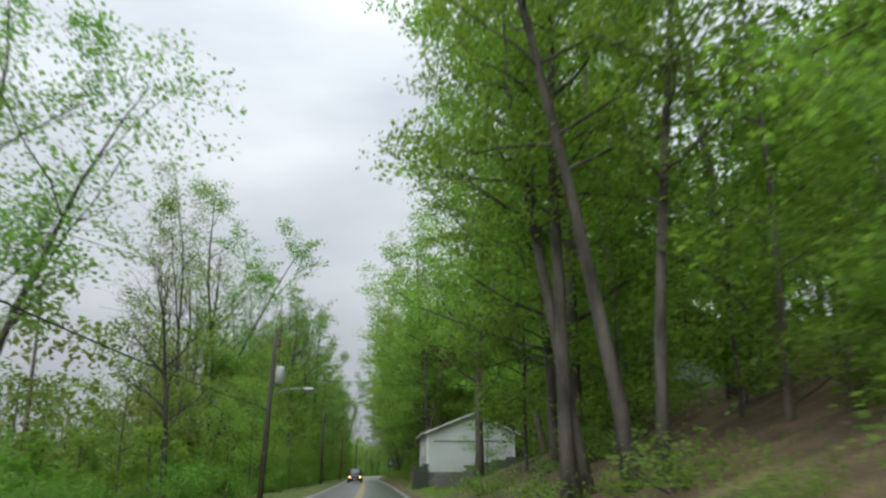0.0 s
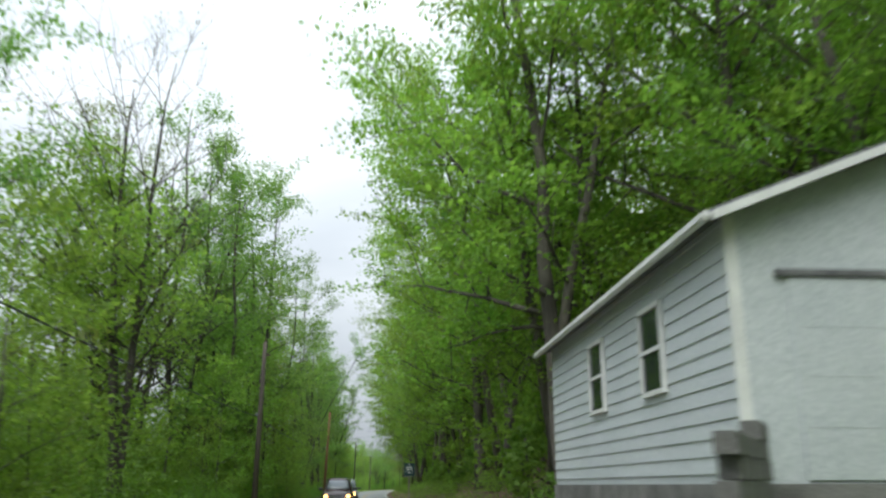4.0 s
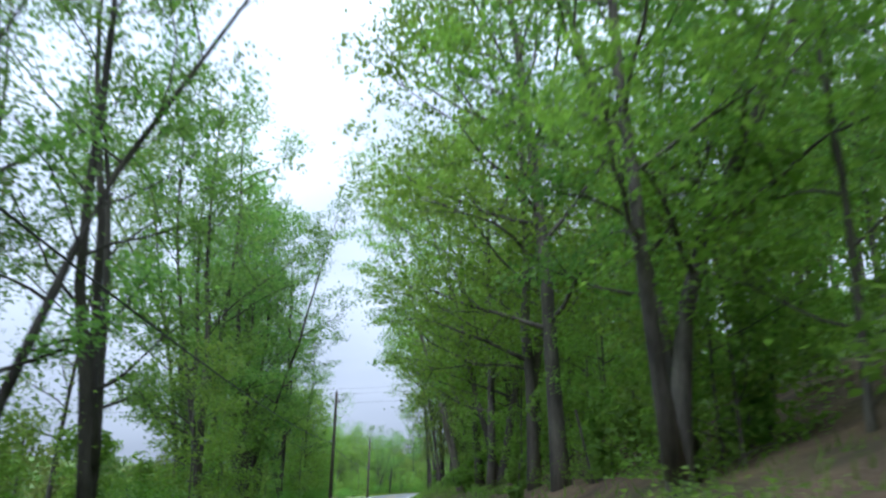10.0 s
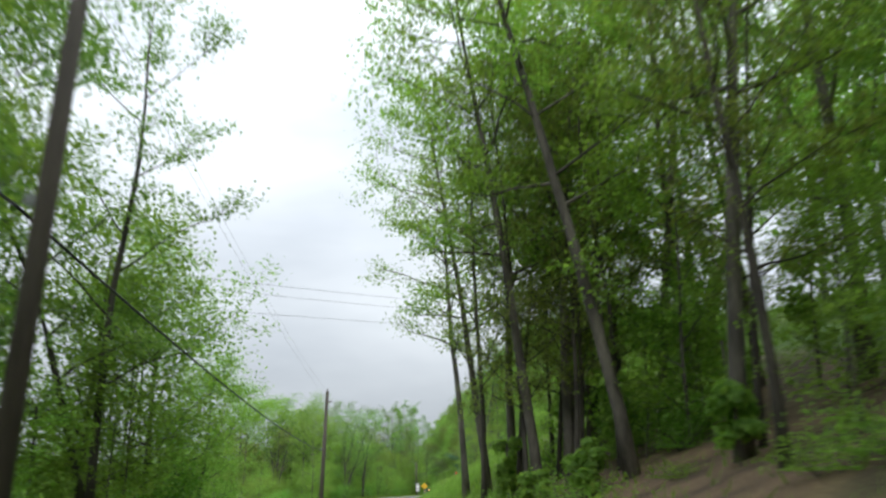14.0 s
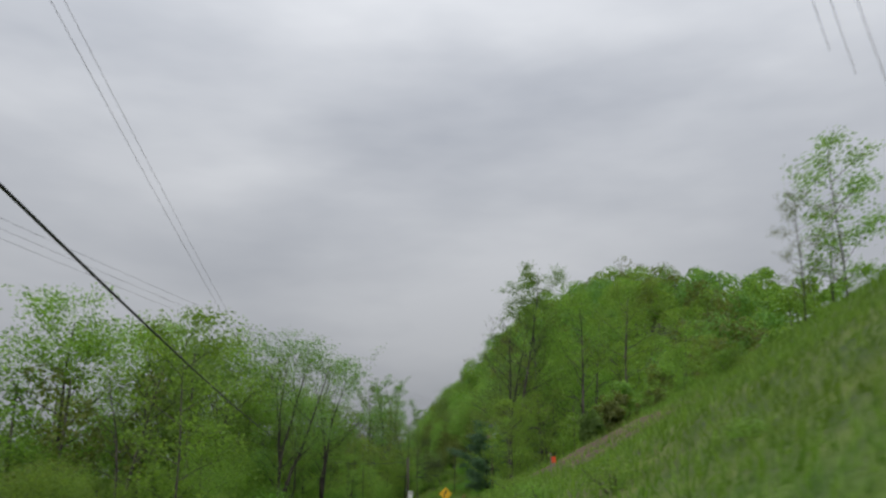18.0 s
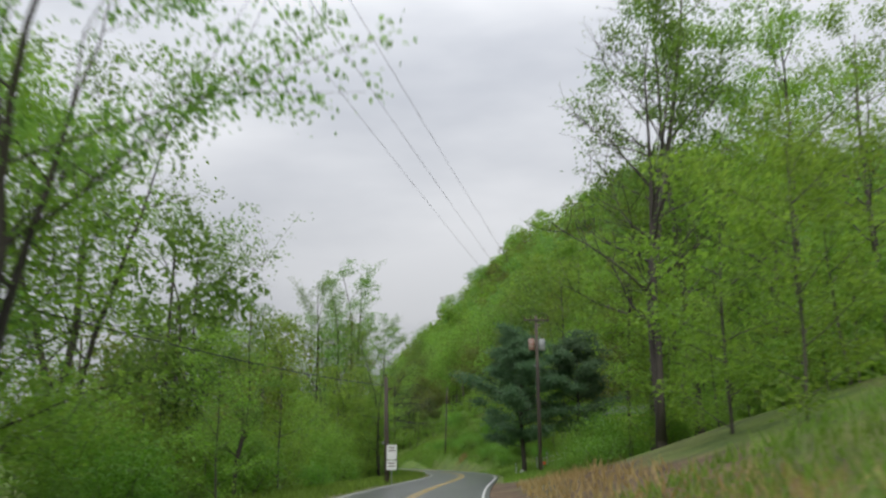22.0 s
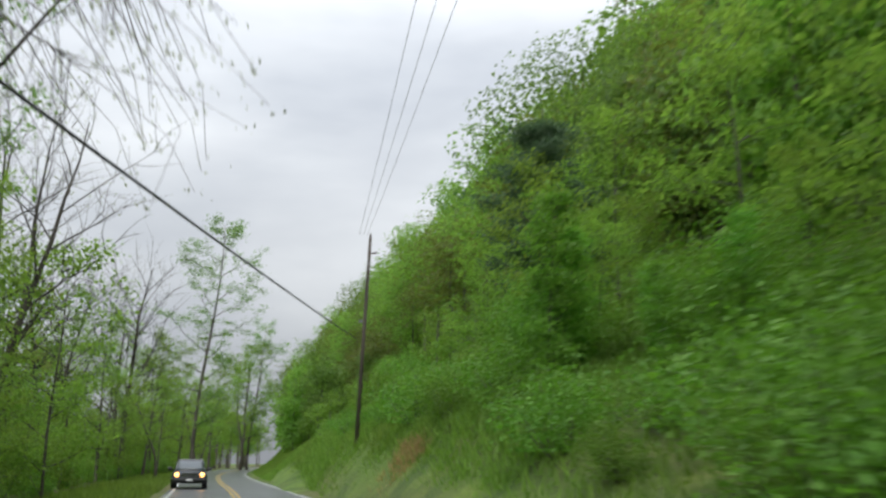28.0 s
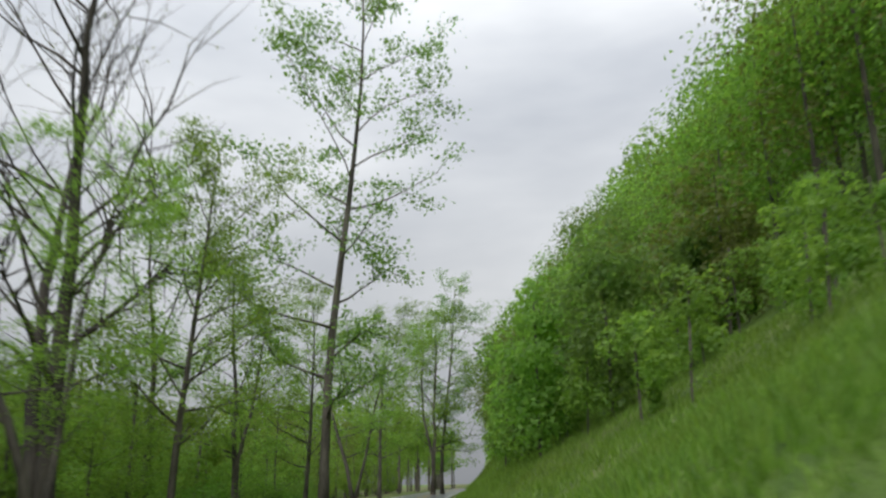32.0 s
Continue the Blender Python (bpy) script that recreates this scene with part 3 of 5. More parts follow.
MAPLE = Kind(*[tree("broad spring-green maple at the roadside woods", 11 + k, 19.0, 0.24, 0.22, 6.0, 15000, 0.135, LEAF, BARK, 24, forks=k % 2, shape=0.4, side=0.45, fluff=0.36, twigs=5, folded=True) for k in range(4)])
POPLAR = Kind(*[tree("tall straight woodland tree with a green crown", 31 + k, 23.0, 0.22, 0.16, 4.8, 10500, 0.145, LEAF_MID, BARK, 24, shape=0.4, fluff=0.35, folded=True) for k in range(3)])
TRUNKY = Kind(*[tree("tall pale-barked tree with a long clean trunk", 41 + k, 24.0, 0.27, 0.42, 5.2, 10000, 0.145, LEAF, BARK_PALE, 18, fluff=0.36, folded=True) for k in range(2)])
YOUNG = Kind(*[tree("thin tall tree with sparse young leaves", 51 + k, 20.0, 0.13, 0.2, 4.0, 7000, 0.115, LEAF_OLIVE, BARK_DARK, 22, forks=k % 2, rise=0.6, twigs=6, fluff=0.35) for k in range(3)])
SPARSE = Kind(*[tree("tall riverside tree with small new leaves", 71 + k, 21.0, 0.19, 0.16, 4.8, 11000, 0.135, LEAF_MID, BARK_DARK, 24, forks=1 + k % 2, rise=0.55, twigs=5, fluff=0.32, folded=True) for k in range(3)])
BARE = Kind(*[tree("still leafless dark tree with crooked limbs", 91 + k, 16.0, 0.2, 0.25, 5.2, 700, 0.07, LEAF_OLIVE, BARK_DARK, 28, forks=1, rise=0.7, twigs=9, fluff=0.08) for k in range(2)])
BIG_BARE = Kind(tree("large still leafless tree with spreading dark limbs", 95, 19.0, 0.3, 0.22, 7.5, 900, 0.07, LEAF_OLIVE, BARK_DARK, 40, forks=1, rise=0.75, twigs=10, fluff=0.08))
SPIRE = Kind(*[tree("slim upright sapling in bright fresh leaf", 391 + k, 6.5, 0.05, 0.06, 1.35, 4600, 0.12, LEAF_FRESH, BARK, 16, fluff=0.28, shape=0.5, rise=0.9, name="sapling", folded=True) for k in range(2)])
SAPLING = Kind(*[tree("young understorey sapling with fresh green leaves", 111 + k, 6.5, 0.05, 0.08, 2.3, 4400, 0.105, LEAF, BARK, 14, fluff=0.3, shape=0.4, name="sapling", folded=True) for k in range(3)])
PINE = Kind(pine("dark green pine in front of the yellow house", 171, 13.0, 6.4, 46000), pine("dark green pine on the wooded hill", 172, 14.0, 4.4, 34000))
BUSH = Kind(*[bush("bright green roadside bush", 181 + k, 2.2, 1.8, 3200, 0.1, LEAF_BUSH) for k in range(3)])
BIG_BUSH = Kind(*[bush("large rounded bright green bush", 185 + k, 4.3, 3.2, 11000, 0.11, LEAF_BUSH, folded=True) for k in range(2)])
BRAMBLE = Kind(*[bush("low tangle of green brambles on the bank", 191 + k, 1.0, 1.5, 1100, 0.09, LEAF, "bramble", "bramble") for k in range(2)])
THICKET = Kind(*[bush("dense mid-green thicket on the low ground", 221 + k, 4.8, 3.4, 9500, 0.12, LEAF, "thicket", "thicket") for k in range(2)])
ROUND = Kind(*[tree("dense round-crowned tree on the low ground", 231 + k, 9.0, 0.14, 0.1, 3.9, 13000, 0.125, LEAF, BARK_DARK, 24, shape=0.45, fluff=0.45, twigs=5) for k in range(2)])
WEEPER = Kind(tree("dark tree with drooping twigs over the road's edge", 207, 10.5, 0.2, 0.5, 6.2, 5200, 0.055, LEAF_OLIVE, BARK_DARK, 18, rise=0.3, twigs=26, side=1.1, droop=0.32))

LIMBY = Kind(*[tree("crooked dark-limbed tree with thin new leaves", 131 + k, 14.5, 0.2, 0.16, 6.0, 9000, 0.14, LEAF_MID, BARK_DARK, 18, forks=2, rise=0.8, twigs=8, fluff=0.4, folded=True) for k in range(2)])
LANKY = Kind(*[tree("tall slim tree with a long dark trunk", 61 + k, 21.0, 0.2, 0.36, 4.4, 7500, 0.135, LEAF, BARK, 20, fluff=0.4, folded=True) for k in range(2)])

plant, slim = random.Random(5), random.Random(77)


def clear(x, y):
    """False where a house, garage, drive or pole stands, or in the road."""
    s, lat = station(x, y)
    if abs(lat[0]) < 4.3:
        return False
    return not any(x0 < x < x1 and y0 < y < y1 for x0, x1, y0, y1 in ((3, 13.5, 50, 84), (9, 26, 48, 70), (24, 45, 394, 416), (4.5, 7.6, 157, 169), (4.5, 10, 38, 50), (34.5, 41, 449, 462)))


def row(kinds, s0, s1, step, lat0, lat1, low, high, tall=1.0, to_road=False, until=999):
    """Trees or bushes set down along the road between two distances from its middle."""
    s = s0
    while s < s1:
        lat = plant.uniform(lat0, lat1)
        x, y = beside(s + plant.uniform(-0.45, 0.45) * step, lat)
        if clear(x, y):
            turn = math.degrees(float(np.interp(s, RS, RA))) + (180 if lat > 0 else 0) + plant.uniform(-50, 50) if to_road else None
            kind, size = plant.choice(kinds), plant.uniform(low, high)
            if s < until:
                kind.put(x, y, size, rng=plant, tall=tall, turn=turn)
        s += step


def stand(*trees):
    """Single trees: x, y, size and kind."""
    for x, y, size, kind in trees:
        ob = kind.put(x, y, size, rng=plant)
        if kind is SPARSE and size >= 0.8:
            ob.scale = (size, size, size)


def crowd(name, label, sites, each, size, mat, seed):
    """Far woods: crowns of leaves on short trunks, joined, for what nobody could count."""
    rng = np.random.default_rng(seed)
    quads, wood = [], Shape()
    for x, y, h, r in sites:
        z = land_z(x, y)
        wood.tube([(x, y, z - 0.5), (x + rng.normal() * 0.2, y, z + h * 0.75)], [0.02 * h * 0.6, 0.05], 4, cap=False)
        lumps = max(4, each // 70)
        c = rng.normal(size=(lumps, 3))
        c /= np.linalg.norm(c, axis=1, keepdims=True)
        c = c * rng.uniform(0.35, 0.85, (lumps, 1)) * np.array([r, r, h * (0.43 if h > 13 else 0.5)]) + np.array([x, y, z + h * (0.52 if h > 13 else 0.44)])
        pick = rng.integers(0, lumps, each)
        d = rng.normal(size=(each, 3)) + np.array([0, 0, 0.35])
        d /= np.linalg.norm(d, axis=1, keepdims=True)
        reach = r * rng.uniform(0.32, 0.5, lumps)[pick][:, None]
        quads.append(leaves_at(c[pick] + d * reach * np.array([1, 1, 0.8]) * rng.uniform(0.75, 1.08, (each, 1)), size, rng, 0.7, outward=d))
    ob = single(name, loose_mesh(name, np.concatenate(quads), mat), mat, label, "woods", kind="stuff")
    tagged(part("far_trunk_wood", wood, BARK, ob), kind="stuff")
    return ob


def sites(s0, s1, step, lat0, lat1, low, high, gap=None):
    out, s = [], s0
    gap = gap or step
    while s < s1:
        lat = lat0
        while lat < lat1:
            x, y = beside(s + plant.uniform(-0.5, 0.5) * step, lat + plant.uniform(0, gap))
            if clear(x, y):
                h = plant.uniform(low, high)
                out.append((x, y, h, h * plant.uniform(0.22, 0.32)))
            lat += gap
        s += step
    return out


def plant_right():
    # wooded slope up to the open bank
    row([MAPLE], 28, 246, 8.0, 6.6, 8.6, 0.95, 1.15, to_road=True, until=216)
    row([POPLAR, MAPLE], 22, 228, 9.5, 11.5, 15, 0.9, 1.1)
    row([MAPLE, POPLAR], 229, 252, 6.0, 12.5, 17, 0.8, 0.95)
    row([YOUNG], 190, 252, 7.0, 6.5, 11, 0.8, 1.0)
    row([SAPLING], 6, 96, 3.0, 6.8, 14, 0.8, 1.6)
    row([SAPLING], 96, 222, 3.2, 7.4, 11.5, 0.8, 1.5)
    row([SAPLING, SAPLING, BUSH], 220, 250, 2.0, 9.0, 14, 0.6, 1.1)
    row([BRAMBLE], 0, 248, 3.6, 4.9, 8.5, 0.6, 1.1)
    # trees told apart one by one
    for x, y, size, lean, kind in ((4.6, 20.7, 0.95, (0, -4), LANKY), (5.1, 20.9, 0.85, (0, -9), LANKY), (5.5, 18.4, 1.0, (0, -4), LANKY), (6.0, 18.0, 0.9, (0, -1), LANKY), (7.9, 34.5, 0.9, (0, -4), TRUNKY), (9.9, 33.0, 0.9, (0, -2), TRUNKY), (8.6, 36.5, 0.8, (0, -10), POPLAR), (6.9, 57.8, 1.12, (0, -3), MAPLE), (5.8, 87.5, 1.3, (0, 0), MAPLE), (10.5, 86.5, 1.3, (0, 0), MAPLE), (13.6, 80.5, 1.25, (0, 0), MAPLE), (15.0, 73, 1.15, (0, 0), MAPLE), (9.6, 49.0, 0.85, (0, -10), TRUNKY),
                                   (13.5, 84, 1.0, (0, -3), POPLAR), (16, 88, 1.05, (0, 0), MAPLE), (6.4, 91, 1.0, (0, -3), MAPLE), (14.5, 76, 0.9, (0, -5), MAPLE), (12.5, 45.5, 0.75, (0, 0), MAPLE), (15.5, 47.5, 0.8, (0, 0), MAPLE), (17, 70, 0.9, (0, 0), POPLAR),
                                   (6.6, 107, 0.9, (0, -13), TRUNKY), (7.2, 107.6, 0.85, (0, -5), TRUNKY),
                                   (5.9, 147, 0.8, (0, -4), TRUNKY), (6.2, 172, 0.85, (0, -9), POPLAR), (5.0, 215.6, 0.95, (0, -12), TRUNKY)):
        kind.put(x, y, size, lean=lean, rng=plant)
    for x, y, size in ((21.5, 307, 0.36), (24.5, 309.5, 0.3), (27, 304, 0.34)):
        YOUNG.put(x, y, size, rng=plant)
    for x, y, size in ((44, 421, 1.0), (39.5, 419.5, 0.9), (35, 421, 0.85), (48, 411, 0.85), (49, 402, 0.75), (47, 394, 0.7), (43, 386, 0.65), (52, 416, 0.85)):
        MAPLE.put(x, y, size, rng=plant)
    for k in range(9):
        YOUNG.put(4.3 + 0.65 * k, 243 + plant.uniform(-4, 6), plant.uniform(0.72, 0.9), rng=plant, which=0 if k % 2 else 2)
    stand((8.6, 246, 0.82, POPLAR), (11.2, 242.5, 0.9, POPLAR), (6.6, 240, 0.85, YOUNG), (7.8, 249, 0.8, YOUNG), (10, 250, 0.78, YOUNG))
    row([SAPLING, BUSH], 236, 254, 2.4, 7.5, 14, 0.45, 0.8)
    # slim trunks at the end of the woods
    for x, y, lean in ((5.3, 257, -4), (6.0, 248, -5), (5.3, 240, -2), (6.4, 240.5, -3), (5.7, 252.5, -3), (7.2, 244, -1), (6.9, 236, -6), (8.2, 248.5, 0), (7.6, 231, -3), (9.2, 240, 2)):
        ob = LANKY.put(x, y, 1.0, lean=(0, lean), rng=slim)
        ob.scale = (slim.uniform(0.85, 1.0),) * 3
    # the tall group before the bend
    for x, y, size, kind in ((23.5, 371.5, 1.02, POPLAR), (27.0, 374.0, 1.1, POPLAR), (30.5, 371.0, 1.05, MAPLE), (34.5, 379.0, 1.05, POPLAR), (25.5, 379.5, 0.95, YOUNG), (21.5, 366.5, 1.15, BARE), (31, 384, 0.95, MAPLE), (37, 372, 1.0, MAPLE)):
        kind.put(x, y, size, rng=plant)
    row([SAPLING], 352, 380, 4.5, 9.5, 15, 0.8, 1.4)
    for x, y, size in ((27.0, 390.5, 0.75), (28.6, 391.5, 0.85), (30.4, 392.6, 0.95), (32.4, 394.2, 1.0), (34.6, 395.2, 1.0), (37.0, 396.2, 1.05), (39.6, 397.4, 1.05), (32.6, 399.0, 0.62), (34.0, 397.4, 0.8)):
        BIG_BUSH.put(x, y, size, rng=plant)
    for k in range(-1, 9):
        BUSH.put(32.9 + k * 0.16, 402.2 - k * 0.45, plant.uniform(0.4, 0.6) + max(0, k) * 0.06, rng=plant)
    for x, y, size in ((11.2, 47.2, 1.5), (13.4, 48.4, 1.6), (16.0, 49.2, 1.6), (10.4, 44.0, 1.3), (11.6, 53.5, 1.0), (11.9, 57.0, 0.9), (11.8, 61.0, 1.1), (11.4, 63.6, 0.9), (9.5, 51.0, 0.5), (7.8, 60.5, 0.55)):
        SAPLING.put(x, y, size, rng=plant)
    PINE.put(26.2, 404.3, 0.9, rng=plant, which=0, turn=150)
    PINE.put(31.4, 405.2, 0.92, rng=plant, which=0, turn=40)
    PINE.put(36.3, 452.2, 0.7, rng=plant, which=1)
    PINE.put(38.4, 454.8, 0.72, rng=plant, which=1)
    BARE.put(45, 474, 0.85, rng=plant)
    SAPLING.put(32.4, 440.5, 1.0, rng=plant)
    for x, y, size in ((31.3, 437.6, 0.78), (31.9, 438.4, 0.6), (32.5, 434.0, 0.5), (33.1, 435.3, 0.55), (33.4, 432.4, 0.6), (31.0, 439.3, 0.5)):
        SPIRE.put(x, y, size, rng=slim)
    BIG_BUSH.put(34.9, 480, 0.7, rng=plant)
    row([BUSH], 372, 388, 2.2, 6.0, 9, 0.5, 0.8)
    row([BIG_BUSH, BUSH], 370, 391, 2.3, 8.5, 13.5, 0.5, 0.8)
    row([SAPLING, SAPLING, BUSH], 412, 458, 2.0, 8.2, 13, 0.5, 0.9)
    row([BUSH], 424, 452, 1.5, 5.4, 7.2, 0.6, 0.95)
    row([BUSH, BUSH, BRAMBLE], 450, 478, 1.5, 5.8, 11, 0.55, 1.0)
    for k in range(9):
        BIG_BUSH.put(*beside(423 + k * 3.1, plant.uniform(7.2, 10)), plant.uniform(0.55, 0.85), rng=plant)
    row([BUSH, BRAMBLE], 455, 600, 6.0, 9, 16, 0.5, 0.9)
    row([BRAMBLE], 252, 352, 4.5, 6, 20, 0.5, 1.0)
    row([BUSH, BRAMBLE, SAPLING], 284, 346, 2.6, 17, 21.5, 0.45, 0.8)
    # the hill behind, wood on wood
    near = sites(-10, 258, 8, 16, 48, 16, 22, 8)
    bend = sites(334, 345, 5, 14, 30, 2.5, 4, 5) + sites(345, 394, 6, 17, 32, 6, 9, 6) + sites(345, 394, 7, 32, 60, 6, 9, 8)
    past = sites(394, 416, 6, 27, 60, 14, 19, 7) + sites(416, 470, 5, 13, 22, 10, 14, 5) + sites(416, 470, 6, 22, 62, 15, 19, 7.5) + sites(470, 525, 6.5, 17, 60, 16, 21, 7.5) + sites(520, 575, 5, 8, 15, 8, 12, 5) + sites(525, 660, 6.5, 16, 60, 16, 21, 7.5) + sites(575, 700, 6, 8, 16, 15, 19, 7)
    brush = sites(6, 46, 5, 10, 22, 3, 5.5, 5) + sites(94, 250, 4, 8, 24, 3, 5.5, 5) + sites(416, 500, 5, 13, 19, 3, 6, 4) + sites(500, 640, 4, 9, 19, 3, 6, 4) + sites(345, 394, 5, 14, 20, 3, 6, 4) + sites(60, 250, 4, 5.6, 8.5, 1.6, 3, 4) + sites(285, 345, 5, 22, 48, 2, 4, 5)
    high = sites(455, 900, 10, 60, 125, 14, 20, 10) + sites(640, 900, 9, 8, 60, 16, 22, 10)
    pool = near + bend + past
    plant.shuffle(pool)
    lat = station([q[0] for q in pool], [q[1] for q in pool])[1]
    front, back = [q for q, d in zip(pool, lat) if d < 27], [q for q, d in zip(pool, lat) if d >= 27]
    for trees, each, size, seed in ((front, 3600, 0.27, 301), (back, 950, 0.5, 321)):
        a = len(trees)
        crowd("hillside_woods", "dense spring-green woods on the hillside", trees[:a * 45 // 100], each, size, LEAF, seed)
        crowd("hillside_woods", "mid-green woods on the hillside", trees[a * 45 // 100:a * 72 // 100], each, size, LEAF_MID, seed + 1)
        crowd("hillside_woods", "olive-green young woods on the hillside", trees[a * 72 // 100:], each * 8 // 10, size * 0.92, LEAF_OLIVE, seed + 2)
    crowd("underbrush", "thick green underbrush below the trees", brush, 850, 0.17, LEAF, 305)
    crowd("far_woods", "far green woods along the ridge", high, 320, 0.72, LEAF, 304)


def plant_left():
    row([SAPLING, BUSH], 8, 50, 4.0, -12, -7, 0.8, 1.2)
    row([YOUNG, YOUNG, BARE, SPARSE], 56, 118, 4.6, -16, -8.0, 0.95, 1.15)
    row([SPARSE, SPARSE, YOUNG], 118, 178, 6.0, -13, -7.5, 0.95, 1.1)
    row([SPARSE, YOUNG], 182, 246, 6.5, -13, -7.5, 0.85, 1.02)
    row([SAPLING, BUSH], 50, 248, 3.6, -8.5, -5.6, 0.7, 1.1)
    row([BUSH, BUSH, SAPLING], 248, 320, 5.0, -13, -6.5, 0.5, 0.7)
    row([SAPLING, BUSH], 312, 420, 3.6, -9, -5.8, 0.7, 1.0)
    row([YOUNG, SPARSE], 415, 445, 7.0, -16, -9, 0.85, 1.0)
    row([SAPLING, BUSH], 430, 560, 3.6, -11, -7.0, 0.7, 1.1)
    # beside the first woods
    stand((-10.4, 23.4, 1.0, LIMBY), (-9.6, 42, 0.9, BARE), (-13, 62, 1.2, ROUND), (-10.5, 70, 1.1, ROUND), (-10, 128, 1.2, SPARSE), (-13, 121, 1.25, SPARSE), (-9.6, 136, 1.05, YOUNG), (-9.2, 147, 1.1, SPARSE), (-12.5, 153, 1.2, SPARSE), (-14, 113, 1.1, BARE), (-12.5, 117, 1.25, SPARSE), (-9.5, 172, 1.05, SPARSE), (-8.5, 178, 1.08, SPARSE),
          (-8.8, 194, 1.05, SPARSE), (-8.9, 208, 0.95, SPARSE), (-9.6, 212, 1.0, SPARSE), (-9.0, 214, 1.08, SPARSE), (-7.6, 217, 0.95, SPARSE), (-11.5, 222, 1.1, SPARSE), (-9.8, 231, 0.92, SPARSE))
    # at the open stretch and before the bend
    stand((-8.8, 251, 0.95, ROUND), (-9.5, 245, 1.05, ROUND), (-7.6, 257, 0.65, ROUND), (-12, 239, 1.1, ROUND), (-8.0, 241, 0.85, SPARSE), (-10, 252, 0.5, SPARSE), (-9.5, 325, 0.7, BARE), (-14, 331, 1.2, ROUND), (-8.5, 336, 1.1, ROUND), (-4.4, 340, 0.8, ROUND), (-11, 340, 1.3, ROUND), (-6.5, 345, 1.2, ROUND),
          (-1.0, 329, 0.7, LIMBY), (-5.0, 333.5, 0.75, LIMBY), (-0.4, 338.5, 0.7, LIMBY), (1.6, 347, 0.8, LIMBY), (0.0, 352, 0.9, ROUND), (-4.5, 356, 0.75, BARE), (2.0, 370.5, 1.1, LIMBY), (-1.2, 364, 1.0, LIMBY), (4.6, 367.0, 0.35, SPARSE), (0.5, 376, 0.6, BARE))
    # past the bend
    stand((10.6, 400.5, 0.6, ROUND), (13.4, 406.5, 0.6, ROUND), (14.4, 417, 0.6, ROUND), (13.9, 403.7, 0.55, SPARSE), (12.8, 408.4, 0.6, YOUNG), (6, 424, 0.95, YOUNG), (10.5, 428, 1.0, SPARSE), (11, 447, 1.0, BARE), (14.5, 452, 1.15, BARE), (12.0, 466, 1.15, BARE),
          (15, 478, 0.5, MAPLE))
    WEEPER.put(18.2, 425.8, 1.0, rng=plant, turn=0)
    # along the last stretch
    stand((12.5, 482, 0.6, SPARSE), (9, 487, 0.9, BIG_BARE), (10, 488, 0.62, MAPLE), (17.5, 490, 0.42, MAPLE), (13.6, 499, 1.08, BIG_BARE), (14.8, 506, 0.6, MAPLE), (12, 512, 0.7, SPARSE), (18.4, 519, 1.12, POPLAR),
          (14, 520, 0.7, MAPLE), (16.4, 526, 0.62, MAPLE), (18.2, 538, 0.68, MAPLE), (19, 552, 0.75, MAPLE), (23.4, 584, 1.25, MAPLE), (24.6, 588, 1.15, POPLAR))
    for s in range(322, 424, 5):
        THICKET.put(*beside(s + plant.uniform(-2, 2), plant.uniform(-11, -8.2)), plant.uniform(0.7, 1.0), rng=plant)
    for s in range(250, 326, 6):
        THICKET.put(*beside(s + plant.uniform(-2, 2), plant.uniform(-18, -12)), plant.uniform(0.55, 0.75), rng=plant)
        THICKET.put(*beside(s + plant.uniform(-2, 2), plant.uniform(-30, -20)), plant.uniform(0.7, 0.95), rng=plant)
    for s in range(448, 560, 7):
        THICKET.put(*beside(s + plant.uniform(-2, 2), plant.uniform(-13, -9.5)), plant.uniform(0.7, 1.05), rng=plant)
    for s in range(474, 620, 7):
        THICKET.put(*beside(s + plant.uniform(-2, 2), plant.uniform(-24, -15)), plant.uniform(0.9, 1.4), rng=plant)
    for s in range(98, 160, 11):
        ROUND.put(*beside(s + plant.uniform(-3, 3), plant.uniform(-15, -9.5)), plant.uniform(1.1, 1.45), rng=plant)
    for s in range(60, 178, 9):
        THICKET.put(*beside(s + plant.uniform(-3, 3), plant.uniform(-12, -9)), plant.uniform(0.8, 1.2), rng=plant)
    for s, lat, size in ((399, -15, 1.0), (455, -13, 1.0), (468, -14, 1.0), (492, -14, 0.9)):
        ROUND.put(*beside(s, lat), size, rng=plant)
    low = sites(40, 150, 8, -46, -15, 8, 13, 9) + sites(150, 250, 9, -46, -18, 5, 8, 10) + sites(415, 470, 7, -44, -18, 14, 19, 9) + sites(470, 640, 7, -44, -15, 9, 14, 8)
    mid = sites(250, 320, 8, -60, -30, 6, 9, 9) + sites(324, 415, 7, -50, -13, 10, 14, 8)
    brush = sites(20, 250, 5, -18, -8, 3, 5.5, 5) + sites(320, 470, 5, -18, -9, 2.5, 5, 4.5) + sites(470, 640, 4.5, -26, -9, 4, 7.5, 4.5)
    crowd("riverside_woods", "green woods on the low ground", low[::2] + mid[::2], 1150, 0.29, LEAF_MID, 311)
    crowd("riverside_woods", "olive-green woods on the low ground", low[1::2] + mid[1::2], 950, 0.27, LEAF_OLIVE, 312)
    crowd("underbrush", "thick green underbrush on the low ground", brush, 750, 0.17, LEAF, 315)
    crowd("far_woods", "far green woods across the valley", sites(600, 760, 8, -26, -5, 16, 22, 8), 800, 0.4, LEAF, 313)
    crowd("far_woods", "far wooded hills across the valley", sites(100, 1500, 30, -760, -330, 16, 22, 26), 50, 2.3, LEAF_MID, 314)


